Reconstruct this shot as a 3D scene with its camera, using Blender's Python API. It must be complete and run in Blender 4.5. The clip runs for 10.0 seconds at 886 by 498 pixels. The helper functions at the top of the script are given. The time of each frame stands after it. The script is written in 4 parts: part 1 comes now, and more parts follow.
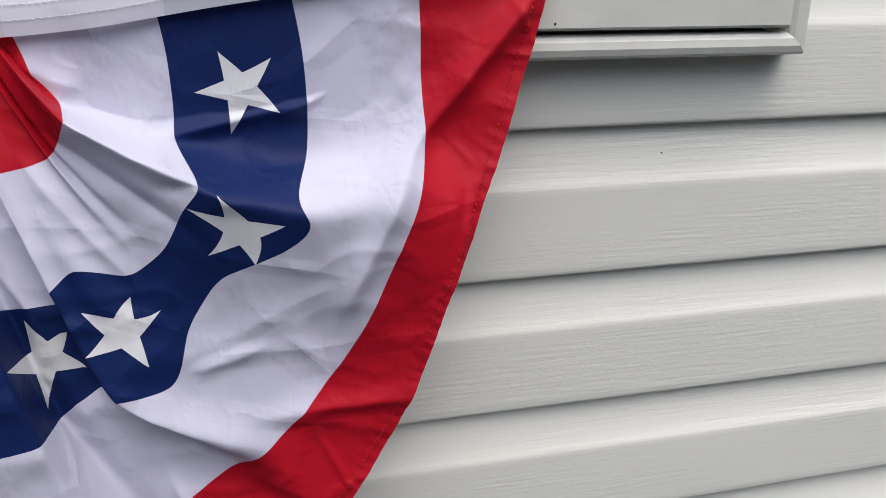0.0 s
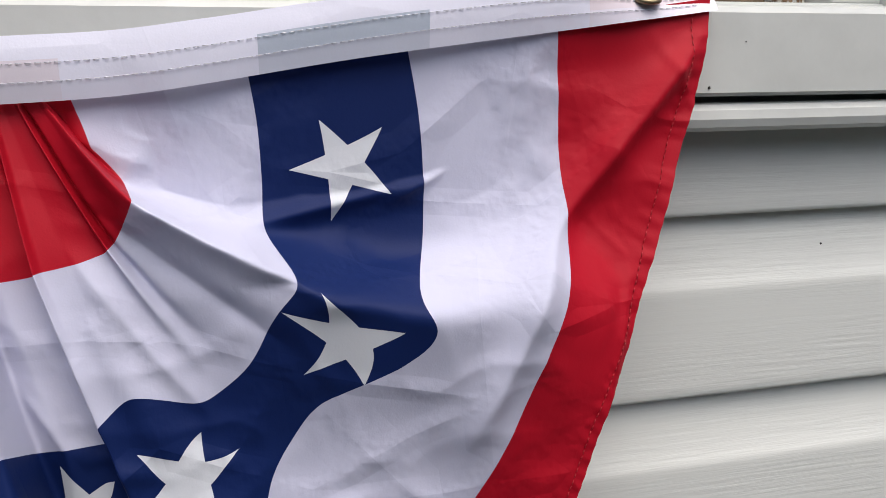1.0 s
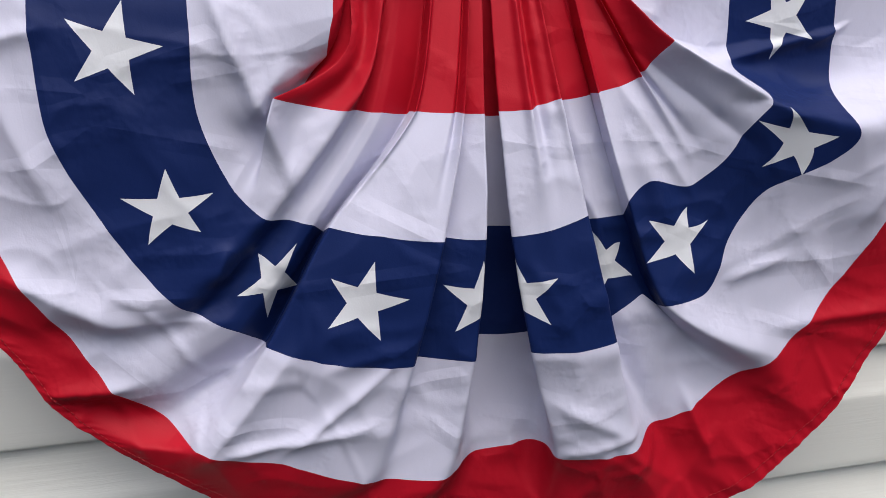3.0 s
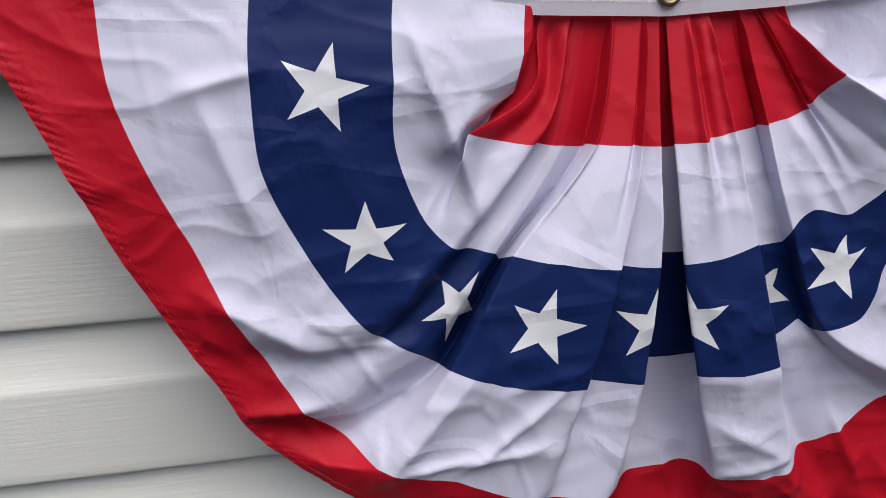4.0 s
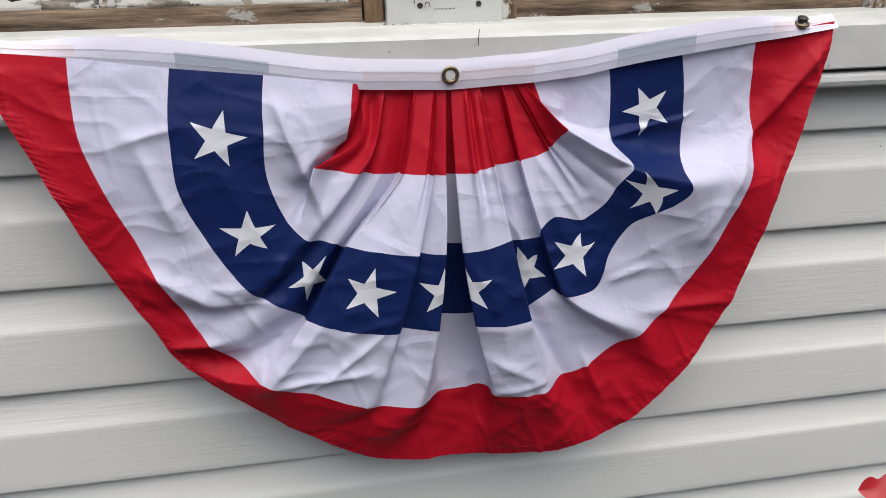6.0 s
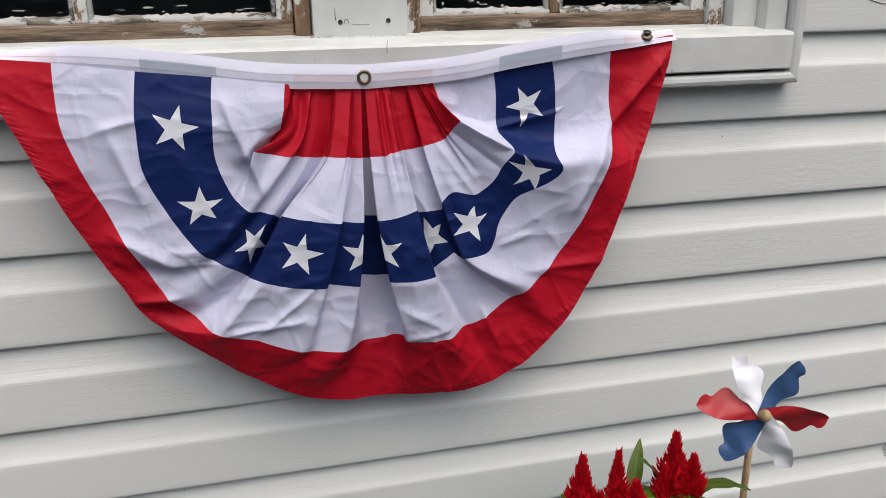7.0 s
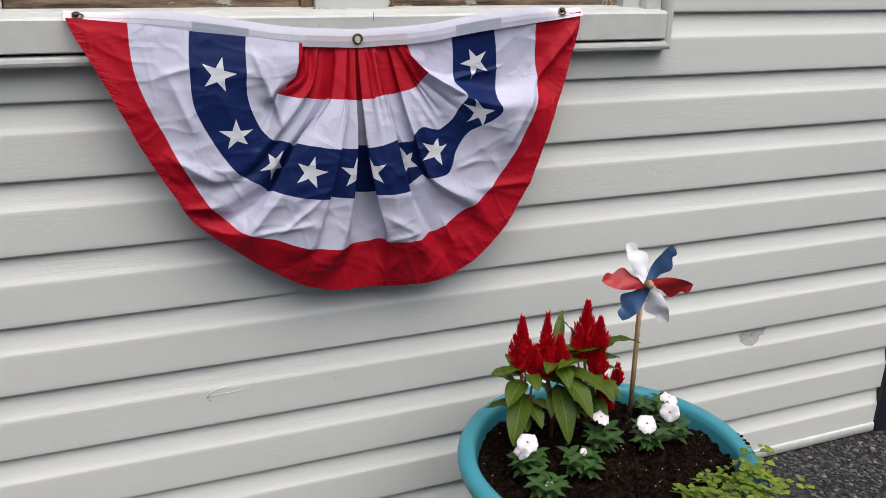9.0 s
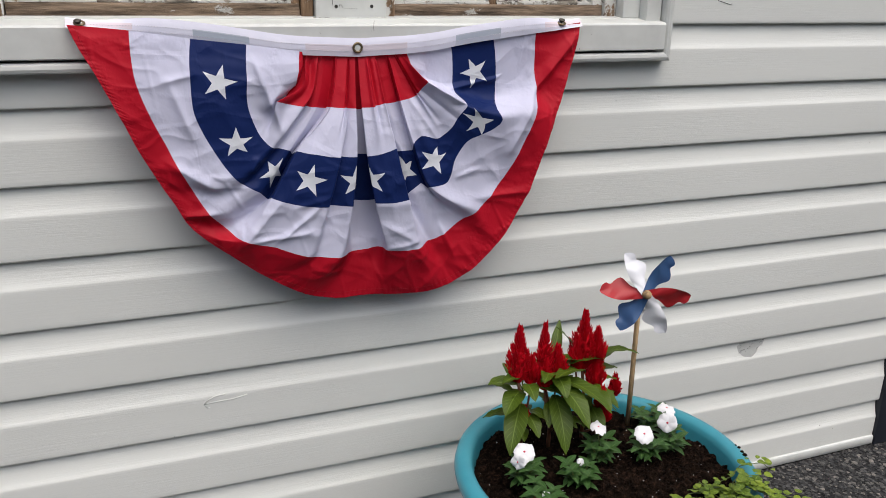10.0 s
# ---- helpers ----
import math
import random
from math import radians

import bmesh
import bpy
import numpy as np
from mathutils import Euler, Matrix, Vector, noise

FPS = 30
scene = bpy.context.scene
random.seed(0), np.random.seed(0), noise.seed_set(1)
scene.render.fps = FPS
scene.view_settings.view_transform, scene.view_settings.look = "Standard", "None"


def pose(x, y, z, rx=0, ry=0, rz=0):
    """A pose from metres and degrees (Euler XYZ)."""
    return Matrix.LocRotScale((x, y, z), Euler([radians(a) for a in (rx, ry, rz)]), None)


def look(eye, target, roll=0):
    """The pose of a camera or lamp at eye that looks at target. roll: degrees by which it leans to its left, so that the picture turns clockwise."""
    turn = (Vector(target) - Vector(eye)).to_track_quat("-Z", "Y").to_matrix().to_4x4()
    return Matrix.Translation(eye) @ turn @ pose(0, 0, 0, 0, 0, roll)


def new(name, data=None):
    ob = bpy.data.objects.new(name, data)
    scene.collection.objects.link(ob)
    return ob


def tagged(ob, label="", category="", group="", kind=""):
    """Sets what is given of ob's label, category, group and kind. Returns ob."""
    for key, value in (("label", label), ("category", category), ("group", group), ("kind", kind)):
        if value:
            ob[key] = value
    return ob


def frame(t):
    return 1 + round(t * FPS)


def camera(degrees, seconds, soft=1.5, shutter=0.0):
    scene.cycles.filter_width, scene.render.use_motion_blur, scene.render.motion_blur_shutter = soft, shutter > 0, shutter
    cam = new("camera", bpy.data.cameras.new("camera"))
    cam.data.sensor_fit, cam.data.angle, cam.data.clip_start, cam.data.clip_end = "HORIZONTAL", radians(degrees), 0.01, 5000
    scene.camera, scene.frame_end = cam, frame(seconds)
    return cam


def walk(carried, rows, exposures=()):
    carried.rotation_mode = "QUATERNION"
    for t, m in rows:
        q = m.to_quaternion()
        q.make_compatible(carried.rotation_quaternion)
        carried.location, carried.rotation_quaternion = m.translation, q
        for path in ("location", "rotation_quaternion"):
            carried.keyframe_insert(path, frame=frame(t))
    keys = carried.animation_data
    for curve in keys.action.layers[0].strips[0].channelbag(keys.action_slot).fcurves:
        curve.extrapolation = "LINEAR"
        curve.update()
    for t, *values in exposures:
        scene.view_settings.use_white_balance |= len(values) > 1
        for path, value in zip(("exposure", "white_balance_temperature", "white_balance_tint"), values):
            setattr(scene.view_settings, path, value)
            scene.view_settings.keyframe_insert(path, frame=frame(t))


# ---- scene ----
cam = camera(58.0, 10.0, soft=0.8)
PATH = [
    (0, (0.226, -0.59, 1.156), (0.679, 1.235, 0.475), 0.3),
    (0.5, (0.189, -0.472, 1.139), (0.707, 1.392, 0.634), 0.1),
    (1, (0.171, -0.47, 1.105), (0.645, 1.441, 0.754), -1.1),
    (1.5, (0.146, -0.514, 1.093), (0.545, 1.398, 0.661), -0.7),
    (2, (0.053, -0.532, 1.09), (0.5, 1.347, 0.574), -0.45),
    (2.5, (-0.064, -0.564, 1.117), (0.385, 1.273, 0.472), -0.35),
    (3, (-0.14, -0.59, 1.095), (0.22, 1.28, 0.5), -1.7),
    (3.2, (-0.175, -0.6, 1.092), (0.18, 1.28, 0.525), -2.0),
    (4.3, (-0.251, -0.577, 1.146), (0.038, 1.305, 0.536), -1.9),
    (4.5, (-0.245, -0.573, 1.166), (0.05, 1.294, 0.513), -1.4),
    (5, (-0.215, -0.608, 1.185), (0.07, 1.254, 0.511), -1.1),
    (5.5, (-0.199, -0.706, 1.185), (0.159, 1.155, 0.545), -0.7),
    (5.7, (-0.173, -0.778, 1.215), (0.149, 1.073, 0.531), -0.9),
    (6.8, (-0.148, -1.048, 1.244), (0.27, 0.802, 0.609), -1.0),
    (7, (-0.148, -1.089, 1.235), (0.295, 0.756, 0.605), -0.8),
    (7.5, (-0.184, -1.182, 1.203), (0.335, 0.639, 0.559), -0.5),
    (8, (-0.296, -1.299, 1.201), (0.31, 0.486, 0.533), -0.0),
    (8.5, (-0.349, -1.385, 1.221), (0.303, 0.384, 0.554), 0.2),
    (9, (-0.362, -1.424, 1.234), (0.31, 0.341, 0.576), 0.5),
    (9.5, (-0.359, -1.433, 1.234), (0.315, 0.336, 0.589), 0.8),
    (10, (-0.359, -1.428, 1.233), (0.314, 0.345, 0.598), 0.9),
]
walk(cam, [(t, look(eye, target, roll)) for t, eye, target, roll in PATH],
     exposures=[(0, 0.86), (0.5, 0.85), (1.0, 0.89), (1.5, 0.88), (2.5, 0.88), (3.0, 0.93), (5.0, 0.92), (5.5, 0.88), (7.0, 0.82), (10.0, 0.82)])

# ---- world and light: overcast sky ----
SUN_ELEV, SUN_ROT = 67.0, 171.0
world = bpy.data.worlds.new("overcast")
scene.world = world
world.use_nodes = True
wn = world.node_tree
sky = wn.nodes.new("ShaderNodeTexSky")
sky.sky_type = 'NISHITA'
sky.sun_disc = False
sky.sun_elevation = radians(SUN_ELEV)
sky.sun_rotation = radians(SUN_ROT)
sky.air_density, sky.dust_density, sky.ozone_density = 1.0, 5.0, 1.0
wn.links.new(sky.outputs[0], wn.nodes["Background"].inputs[0])
wn.nodes["Background"].inputs[1].default_value = 0.085
sun = new("sun", bpy.data.lights.new("sun", 'SUN'))
sun.data.energy, sun.data.angle, sun.data.color = 1.5, radians(75), (1.0, 0.975, 0.94)
sun.matrix_world = look((0.3, -1.80, 4.2), (0, 0, 0))


# ---- materials ----
def mat(name, color, rough=0.5, metal=0.0, spec=0.5):
    m = bpy.data.materials.new(name)
    m.use_nodes = True
    b = m.node_tree.nodes["Principled BSDF"]
    b.inputs["Base Color"].default_value = (*color, 1)
    b.inputs["Roughness"].default_value = rough
    b.inputs["Metallic"].default_value = metal
    b.inputs["Specular IOR Level"].default_value = spec
    return m, m.node_tree, b


def node(nt, kind, **values):
    n = nt.nodes.new(kind)
    for key, v in values.items():
        if key in n.inputs:
            n.inputs[key].default_value = v
    return n


def noise_of(nt, scale, stretch=(1, 1, 1), detail=4.0, rough=0.55, coord="Object"):
    tc = nt.nodes.new("ShaderNodeTexCoord")
    mp = nt.nodes.new("ShaderNodeMapping")
    mp.inputs["Scale"].default_value = stretch
    nt.links.new(tc.outputs[coord], mp.inputs["Vector"])
    n = node(nt, "ShaderNodeTexNoise", Scale=scale, Detail=detail, Roughness=rough)
    nt.links.new(mp.outputs[0], n.inputs["Vector"])
    return n.outputs["Fac"]


def ramp(nt, fac, stops):
    r = nt.nodes.new("ShaderNodeValToRGB")
    while len(r.color_ramp.elements) < len(stops):
        r.color_ramp.elements.new(0.5)
    for e, (p, c) in zip(r.color_ramp.elements, stops):
        e.position, e.color = p, (*c, 1)
    nt.links.new(fac, r.inputs[0])
    return r.outputs[0]


def bump(nt, b, height, strength, distance, below=None):
    n = node(nt, "ShaderNodeBump", Strength=strength, Distance=distance)
    nt.links.new(height, n.inputs["Height"])
    if below is not None:
        nt.links.new(below, n.inputs["Normal"])
    nt.links.new(n.outputs[0], b.inputs["Normal"])
    return n.outputs[0]


def mixed(nt, fac, a, b, kind='MIX'):
    n = nt.nodes.new("ShaderNodeMix")
    n.data_type, n.blend_type = 'RGBA', kind
    for sock, v in ((n.inputs[0], fac), (n.inputs[6], a), (n.inputs[7], b)):
        if isinstance(v, (int, float)):
            sock.default_value = v
        elif isinstance(v, tuple):
            sock.default_value = (*v, 1)
        else:
            nt.links.new(v, sock)
    return n.outputs[2]


def calc(nt, op, a, b=None):
    n = nt.nodes.new("ShaderNodeMath")
    n.operation = op
    for sock, v in zip(n.inputs, (a, b)):
        if v is None:
            continue
        if isinstance(v, (int, float)):
            sock.default_value = v
        else:
            nt.links.new(v, sock)
    return n.outputs[0]


def vinyl_material():
    m, nt, b = mat("siding_vinyl", (0.66, 0.66, 0.62), 0.42, 0, 0.45)
    big = noise_of(nt, 2.2, (0.6, 1, 2.5), 5)
    nt.links.new(ramp(nt, big, [(0.3, (0.635, 0.65, 0.625)), (0.7, (0.69, 0.705, 0.678))]), b.inputs["Base Color"])
    grain = noise_of(nt, 75, (0.20, 1, 4.2), 4, 0.6)
    where = ramp(nt, noise_of(nt, 7, (0.35, 1, 2.2), 2), [(0.38, (0.15,) * 3), (0.62, (1,) * 3)])
    bump(nt, b, calc(nt, 'MULTIPLY', calc(nt, 'SUBTRACT', grain, 0.5), where), 0.26, 0.0020)
    return m


def plain_trim(name, color, rough=0.4):
    m, nt, b = mat(name, color, rough)
    n = noise_of(nt, 18, (1, 1, 1), 6)
    dark = tuple(c * 0.9 for c in color)
    nt.links.new(ramp(nt, n, [(0.35, dark), (0.6, color)]), b.inputs["Base Color"])
    bump(nt, b, noise_of(nt, 220), 0.08, 0.001)
    return m


def cloth(name, color, stars=False, creased=1.0):
    m, nt, b = mat(name, color, 0.55, 0, 0.16)
    col = color
    if stars:
        uv = nt.nodes.new("ShaderNodeUVMap")
        uv.uv_map = "cloth"
        sep = nt.nodes.new("ShaderNodeSeparateXYZ")
        nt.links.new(uv.outputs[0], sep.inputs[0])
        across, inward = sep.outputs[0], sep.outputs[1]
        rho = calc(nt, 'SQRT', calc(nt, 'ADD', calc(nt, 'MULTIPLY', across, across), calc(nt, 'MULTIPLY', inward, inward)))
        ang = calc(nt, 'ARCTAN2', inward, across)
        k = math.tau / 5
        fold = calc(nt, 'ABSOLUTE', calc(nt, 'SUBTRACT', calc(nt, 'FLOORED_MODULO', calc(nt, 'ADD', ang, k / 2), k), k / 2))
        edge = calc(nt, 'MULTIPLY', rho, calc(nt, 'ADD', calc(nt, 'COSINE', fold), calc(nt, 'MULTIPLY', calc(nt, 'SINE', fold), 3.078)))
        inside = calc(nt, 'LESS_THAN', edge, 0.0292)
        col = mixed(nt, inside, color, (0.66, 0.68, 0.73))
    weave = noise_of(nt, 900, (1, 1, 1), 2)
    shade = ramp(nt, noise_of(nt, 9, (1, 1, 1), 4), [(0.3, (0.9,) * 3), (0.7, (1,) * 3)])
    out = mixed(nt, 1.0, col, shade, 'MULTIPLY')
    nt.links.new(out, b.inputs["Base Color"])
    tr = nt.nodes.new("ShaderNodeBsdfTranslucent")
    nt.links.new(out, tr.inputs[0])
    mx = node(nt, "ShaderNodeMixShader", Fac=0.045)
    nt.links.new(b.outputs[0], mx.inputs[1])
    nt.links.new(tr.outputs[0], mx.inputs[2])
    nt.links.new(mx.outputs[0], nt.nodes["Material Output"].inputs[0])
    low = bump(nt, b, weave, 0.12, 0.0006)
    wrinkle = noise_of(nt, 34, (1, 1, 0.6), 5, 0.6)
    low = bump(nt, b, wrinkle, 0.14, 0.003, low)
    # straight packing creases, thin and far apart
    tc = nt.nodes.new("ShaderNodeTexCoord")
    for scale, turn, power in ((8.0, (1.0, 1.0, 0.55), 0.42), (15.0, (0.55, 1.0, 1.0), 0.30)):
        mp = nt.nodes.new("ShaderNodeMapping")
        mp.inputs["Scale"].default_value = turn
        mp.inputs["Rotation"].default_value = (0, radians(20 + scale), 0)
        nt.links.new(tc.outputs["Object"], mp.inputs["Vector"])
        vo = node(nt, "ShaderNodeTexVoronoi", Scale=scale)
        vo.feature = 'DISTANCE_TO_EDGE'
        nt.links.new(mp.outputs[0], vo.inputs["Vector"])
        line = calc(nt, 'SUBTRACT', 1.0, calc(nt, 'MINIMUM', calc(nt, 'MULTIPLY', vo.outputs["Distance"], 9.0), 1.0))
        some = calc(nt, 'MULTIPLY', line, calc(nt, 'MAXIMUM', calc(nt, 'SUBTRACT', calc(nt, 'MULTIPLY', noise_of(nt, 5.0 + scale), 5.0), 1.9), 0.0))
        low = bump(nt, b, some, power * creased, 0.004, low)
    return m


VINYL = vinyl_material()
TRIM = plain_trim("white_trim", (0.58, 0.595, 0.575), 0.38)
CLOTH_RED = cloth("red_cloth", (0.41, 0.005, 0.018))
CLOTH_WHITE = cloth("white_cloth", (0.565, 0.57, 0.715))
CLOTH_BLUE = cloth("blue_star_cloth", (0.0052, 0.0165, 0.092), True)


def heading_cloth():
    """White heading; the bands of the cloth sewn in behind show through its lower part."""
    m = cloth("heading_cloth", (0.75, 0.75, 0.87), False, 0.3)
    nt = m.node_tree
    b = nt.nodes["Principled BSDF"]
    uv = nt.nodes.new("ShaderNodeUVMap")
    uv.uv_map = "heading"
    sep = nt.nodes.new("ShaderNodeSeparateXYZ")
    nt.links.new(uv.outputs[0], sep.inputs[0])
    side, up = calc(nt, 'ABSOLUTE', sep.outputs[0]), sep.outputs[1]
    low = calc(nt, 'MULTIPLY', calc(nt, 'LESS_THAN', up, 0.0195), calc(nt, 'GREATER_THAN', up, 0.0))
    seam = calc(nt, 'ADD', 0.45, calc(nt, 'MULTIPLY', calc(nt, 'GREATER_THAN', up, 0.0095), 0.55))

    def span(a, c):
        return calc(nt, 'MULTIPLY', calc(nt, 'MULTIPLY', calc(nt, 'GREATER_THAN', side, a), calc(nt, 'LESS_THAN', side, c)), calc(nt, 'MULTIPLY', low, seam))
    col = (0.75, 0.75, 0.87)
    col = mixed(nt, span(-1.0, 0.09), col, (0.70, 0.64, 0.71))
    col = mixed(nt, span(0.182, 0.27), col, (0.44, 0.49, 0.58))
    col = mixed(nt, span(0.36, 0.5), col, (0.71, 0.63, 0.69))
    nt.links.new(col, b.inputs["Base Color"])
    return m


HEADING = heading_cloth()
THREAD = plain_trim("white_thread", (0.62, 0.62, 0.68), 0.7)
RED_THREAD = plain_trim("red_thread", (0.36, 0.008, 0.016), 0.7)
BRASS = plain_trim("aged_brass", (0.23, 0.18, 0.11), 0.38)
BRASS.node_tree.nodes["Principled BSDF"].inputs["Metallic"].default_value = 0.9
PIN = plain_trim("dark_bronze", (0.035, 0.028, 0.02), 0.35)


def peeling_wood(name, bare, paint, share, stretch):
    """Weathered wood with flakes of old white paint."""
    m, nt, b = mat(name, bare, 0.85, 0, 0.2)
    grain = noise_of(nt, 55, stretch, 7, 0.65)
    wood = ramp(nt, grain, [(0.36, tuple(c * 0.28 for c in bare)), (0.52, bare), (0.66, tuple(min(1, c * 1.7) for c in bare))])
    flake = ramp(nt, noise_of(nt, 22, tuple(0.5 + 0.5 * v for v in stretch), 8, 0.7), [(share, (0,) * 3), (share + 0.03, (1,) * 3)])
    nt.links.new(mixed(nt, flake, wood, paint), b.inputs["Base Color"])
    low = bump(nt, b, grain, 1.0, 0.006)
    bump(nt, b, flake, 0.7, 0.0012, low)
    return m


RAIL_WOOD = peeling_wood("weathered_rail", (0.17, 0.125, 0.088), (0.42, 0.41, 0.38), 0.62, (0.16, 1, 1.6))
STILE_WOOD = peeling_wood("weathered_stile", (0.20, 0.13, 0.08), (0.60, 0.60, 0.57), 0.50, (1, 1, 0.12))
PUTTY = peeling_wood("old_putty", (0.17, 0.155, 0.13), (0.42, 0.42, 0.40), 0.45, (0.5, 1, 1))
# room grey, raised to imitate the haze reflected in the panes
GLASS_IN = plain_trim("room_reflection_grey", (0.16, 0.18, 0.19), 0.9)
# black for real marks and holes, and for painted shade under the sill
MARK_AND_GAP_SHADE = plain_trim("black_mark_and_gap_shade", (0.03, 0.028, 0.025), 0.8)



# ---- building helpers ----
def mesh_of(name, bm, *materials, smooth=True):
    me = bpy.data.meshes.new(name)
    bm.to_mesh(me)
    bm.free()
    for m in materials:
        me.materials.append(m)
    if smooth:
        me.shade_smooth()
    return me


def part(name, bm, material, parent=None, label="", smooth=True):
    mats = material if isinstance(material, (list, tuple)) else [material]
    ob = new(name, mesh_of(name, bm, *mats, smooth=smooth))
    if parent is not None:
        ob.parent = parent
    if label:
        tagged(ob, label)
    return ob


def box(bm, x0, x1, y0, y1, z0, z1, bevel=0.0, seg=2):
    r = bmesh.ops.create_cube(bm, size=1.0)
    vs = r["verts"]
    for v in vs:
        v.co = Vector(((x0 + x1) / 2 + v.co.x * (x1 - x0), (y0 + y1) / 2 + v.co.y * (y1 - y0), (z0 + z1) / 2 + v.co.z * (z1 - z0)))
    if bevel:
        es = list({e for v in vs for e in v.link_edges})
        bmesh.ops.bevel(bm, geom=es, offset=bevel, segments=seg, affect='EDGES', profile=0.5)
    return bm


def boxed(*a, **k):
    return box(bmesh.new(), *a, **k)


def sweep(profile, xs, bm=None, dy=None):
    """An open profile of (y, z) drawn along x."""
    bm = bm or bmesh.new()
    rows = []
    for x in xs:
        rows.append([bm.verts.new((x, y + (dy(x, z) if dy else 0.0), z)) for y, z in profile])
    for a, b in zip(rows, rows[1:]):
        for i in range(len(profile) - 1):
            bm.faces.new((a[i], a[i + 1], b[i + 1], b[i]))
    return bm


def lathe(profile, seg=48, bm=None, at=(0, 0, 0)):
    bm = bm or bmesh.new()
    rings = []
    for r, z in profile:
        rings.append([bm.verts.new((at[0] + r * math.cos(math.tau * i / seg), at[1] + r * math.sin(math.tau * i / seg), at[2] + z)) for i in range(seg)])
    for a, b in zip(rings, rings[1:]):
        for i in range(seg):
            bm.faces.new((a[i], a[(i + 1) % seg], b[(i + 1) % seg], b[i]))
    return bm


def tube(bm, points, radius, seg=8, tip=1.0):
    rows = []
    n = len(points)
    for i, p in enumerate(points):
        p = Vector(p)
        d = (Vector(points[min(i + 1, n - 1)]) - Vector(points[max(i - 1, 0)])).normalized()
        a = d.orthogonal().normalized() if abs(d.z) < 0.9 else d.cross(Vector((1, 0, 0))).normalized()
        b = d.cross(a)
        rr = radius * (1 + (tip - 1) * i / (n - 1))
        rows.append([bm.verts.new(p + rr * (math.cos(math.tau * k / seg) * a + math.sin(math.tau * k / seg) * b)) for k in range(seg)])
    for a, b in zip(rows, rows[1:]):
        for k in range(seg):
            bm.faces.new((a[k], a[(k + 1) % seg], b[(k + 1) % seg], b[k]))
    bm.faces.new(rows[0][::-1])
    bm.faces.new(rows[-1])
    return bm


def smooth01(t):
    t = min(1.0, max(0.0, t))
    return t * t * (3 - 2 * t)


# ---- the wall and its siding ----
COURSE, BUTT1 = 0.127, 1.03
# depth of a course below its top edge: a sloping upper part, then a flat face
BEVEL = ((0.0110, 0.012), (0.0100, -0.002), (0.0096, -0.008), (0.0080, -0.020), (0.0042, -0.036), (0.0012, -0.0455), (-0.0004, -0.0485), (-0.0010, -0.0515), (-0.0010, -0.056))
WALL_L, WALL_R = -3.2, 1.495
OPEN_L, OPEN_R, OPEN_B = -1.25, 0.655, 1.09
wall = tagged(part("wall_front", boxed(WALL_L, WALL_R, 0.024, 0.14, 0.02, 1.09), TRIM, smooth=False), "off-white vinyl-sided house wall below a window", "wall", kind="structure")


def siding_course(k, x0, x1):
    zt = BUTT1 - COURSE * (k - 1) + COURSE
    zb = zt - COURSE
    prof = [(y, zt + z) for y, z in BEVEL] + [(-0.0004, zb + 0.010), (-0.0002, zb + 0.003), (0.0004, zb + 0.0008), (0.0015, zb), (0.0110, zb + 0.001)]
    xs = np.linspace(x0, x1, max(4, int((x1 - x0) / 0.04)))
    bm = sweep(prof, xs, dy=lambda x, z: 0.0012 * noise.noise((x * 1.7, z * 5.0, k * 3.1)))
    return part("siding_course", bm, VINYL, wall)


for k in range(2, 10):
    siding_course(k, WALL_L, WALL_R)
siding_course(1, WALL_L, WALL_R)
for k in range(0, -9, -1):
    siding_course(k, OPEN_R, WALL_R)
for k in range(-7, -9, -1):
    siding_course(k, WALL_L, OPEN_R)
for k in range(0, -7, -1):
    siding_course(k, WALL_L, OPEN_L)

# ---- the pleated fan bunting ----
FAN = Vector((0.0, -0.046, 1.1085))
SPAN = 236.0
# how each seam hangs: degrees along the cloth, direction from the middle of the hem (0 is one tip, 180 the other), reach in metres
RED_SEAM = ((0, -2.5, 0.1006), (14.5, 11.6, 0.1067), (26, 22.9, 0.1193), (37.5, 27.6, 0.1435), (45, 25.1, 0.1623), (50, 39.1, 0.128), (62, 47.9, 0.1133),
            (67, 56.6, 0.1049), (72, 56.1, 0.1), (83.5, 65, 0.0937), (94, 74.4, 0.0887), (96, 75.2, 0.0901), (106.5, 84.1, 0.0873), (112.5, 85.2, 0.0921),
            (124, 100.3, 0.0937), (129.5, 90, 0.0859), (145, 118, 0.0888), (150, 118.1, 0.0944), (153, 122.8, 0.0984), (164, 132.4, 0.109), (168, 132.8, 0.1061),
            (183, 145.5, 0.1251), (190, 148.9, 0.1268), (198.5, 154.9, 0.1271), (206, 160.1, 0.1282), (211, 160.9, 0.1216), (221.5, 168.4, 0.1018), (236, 181.9, 0.0906))
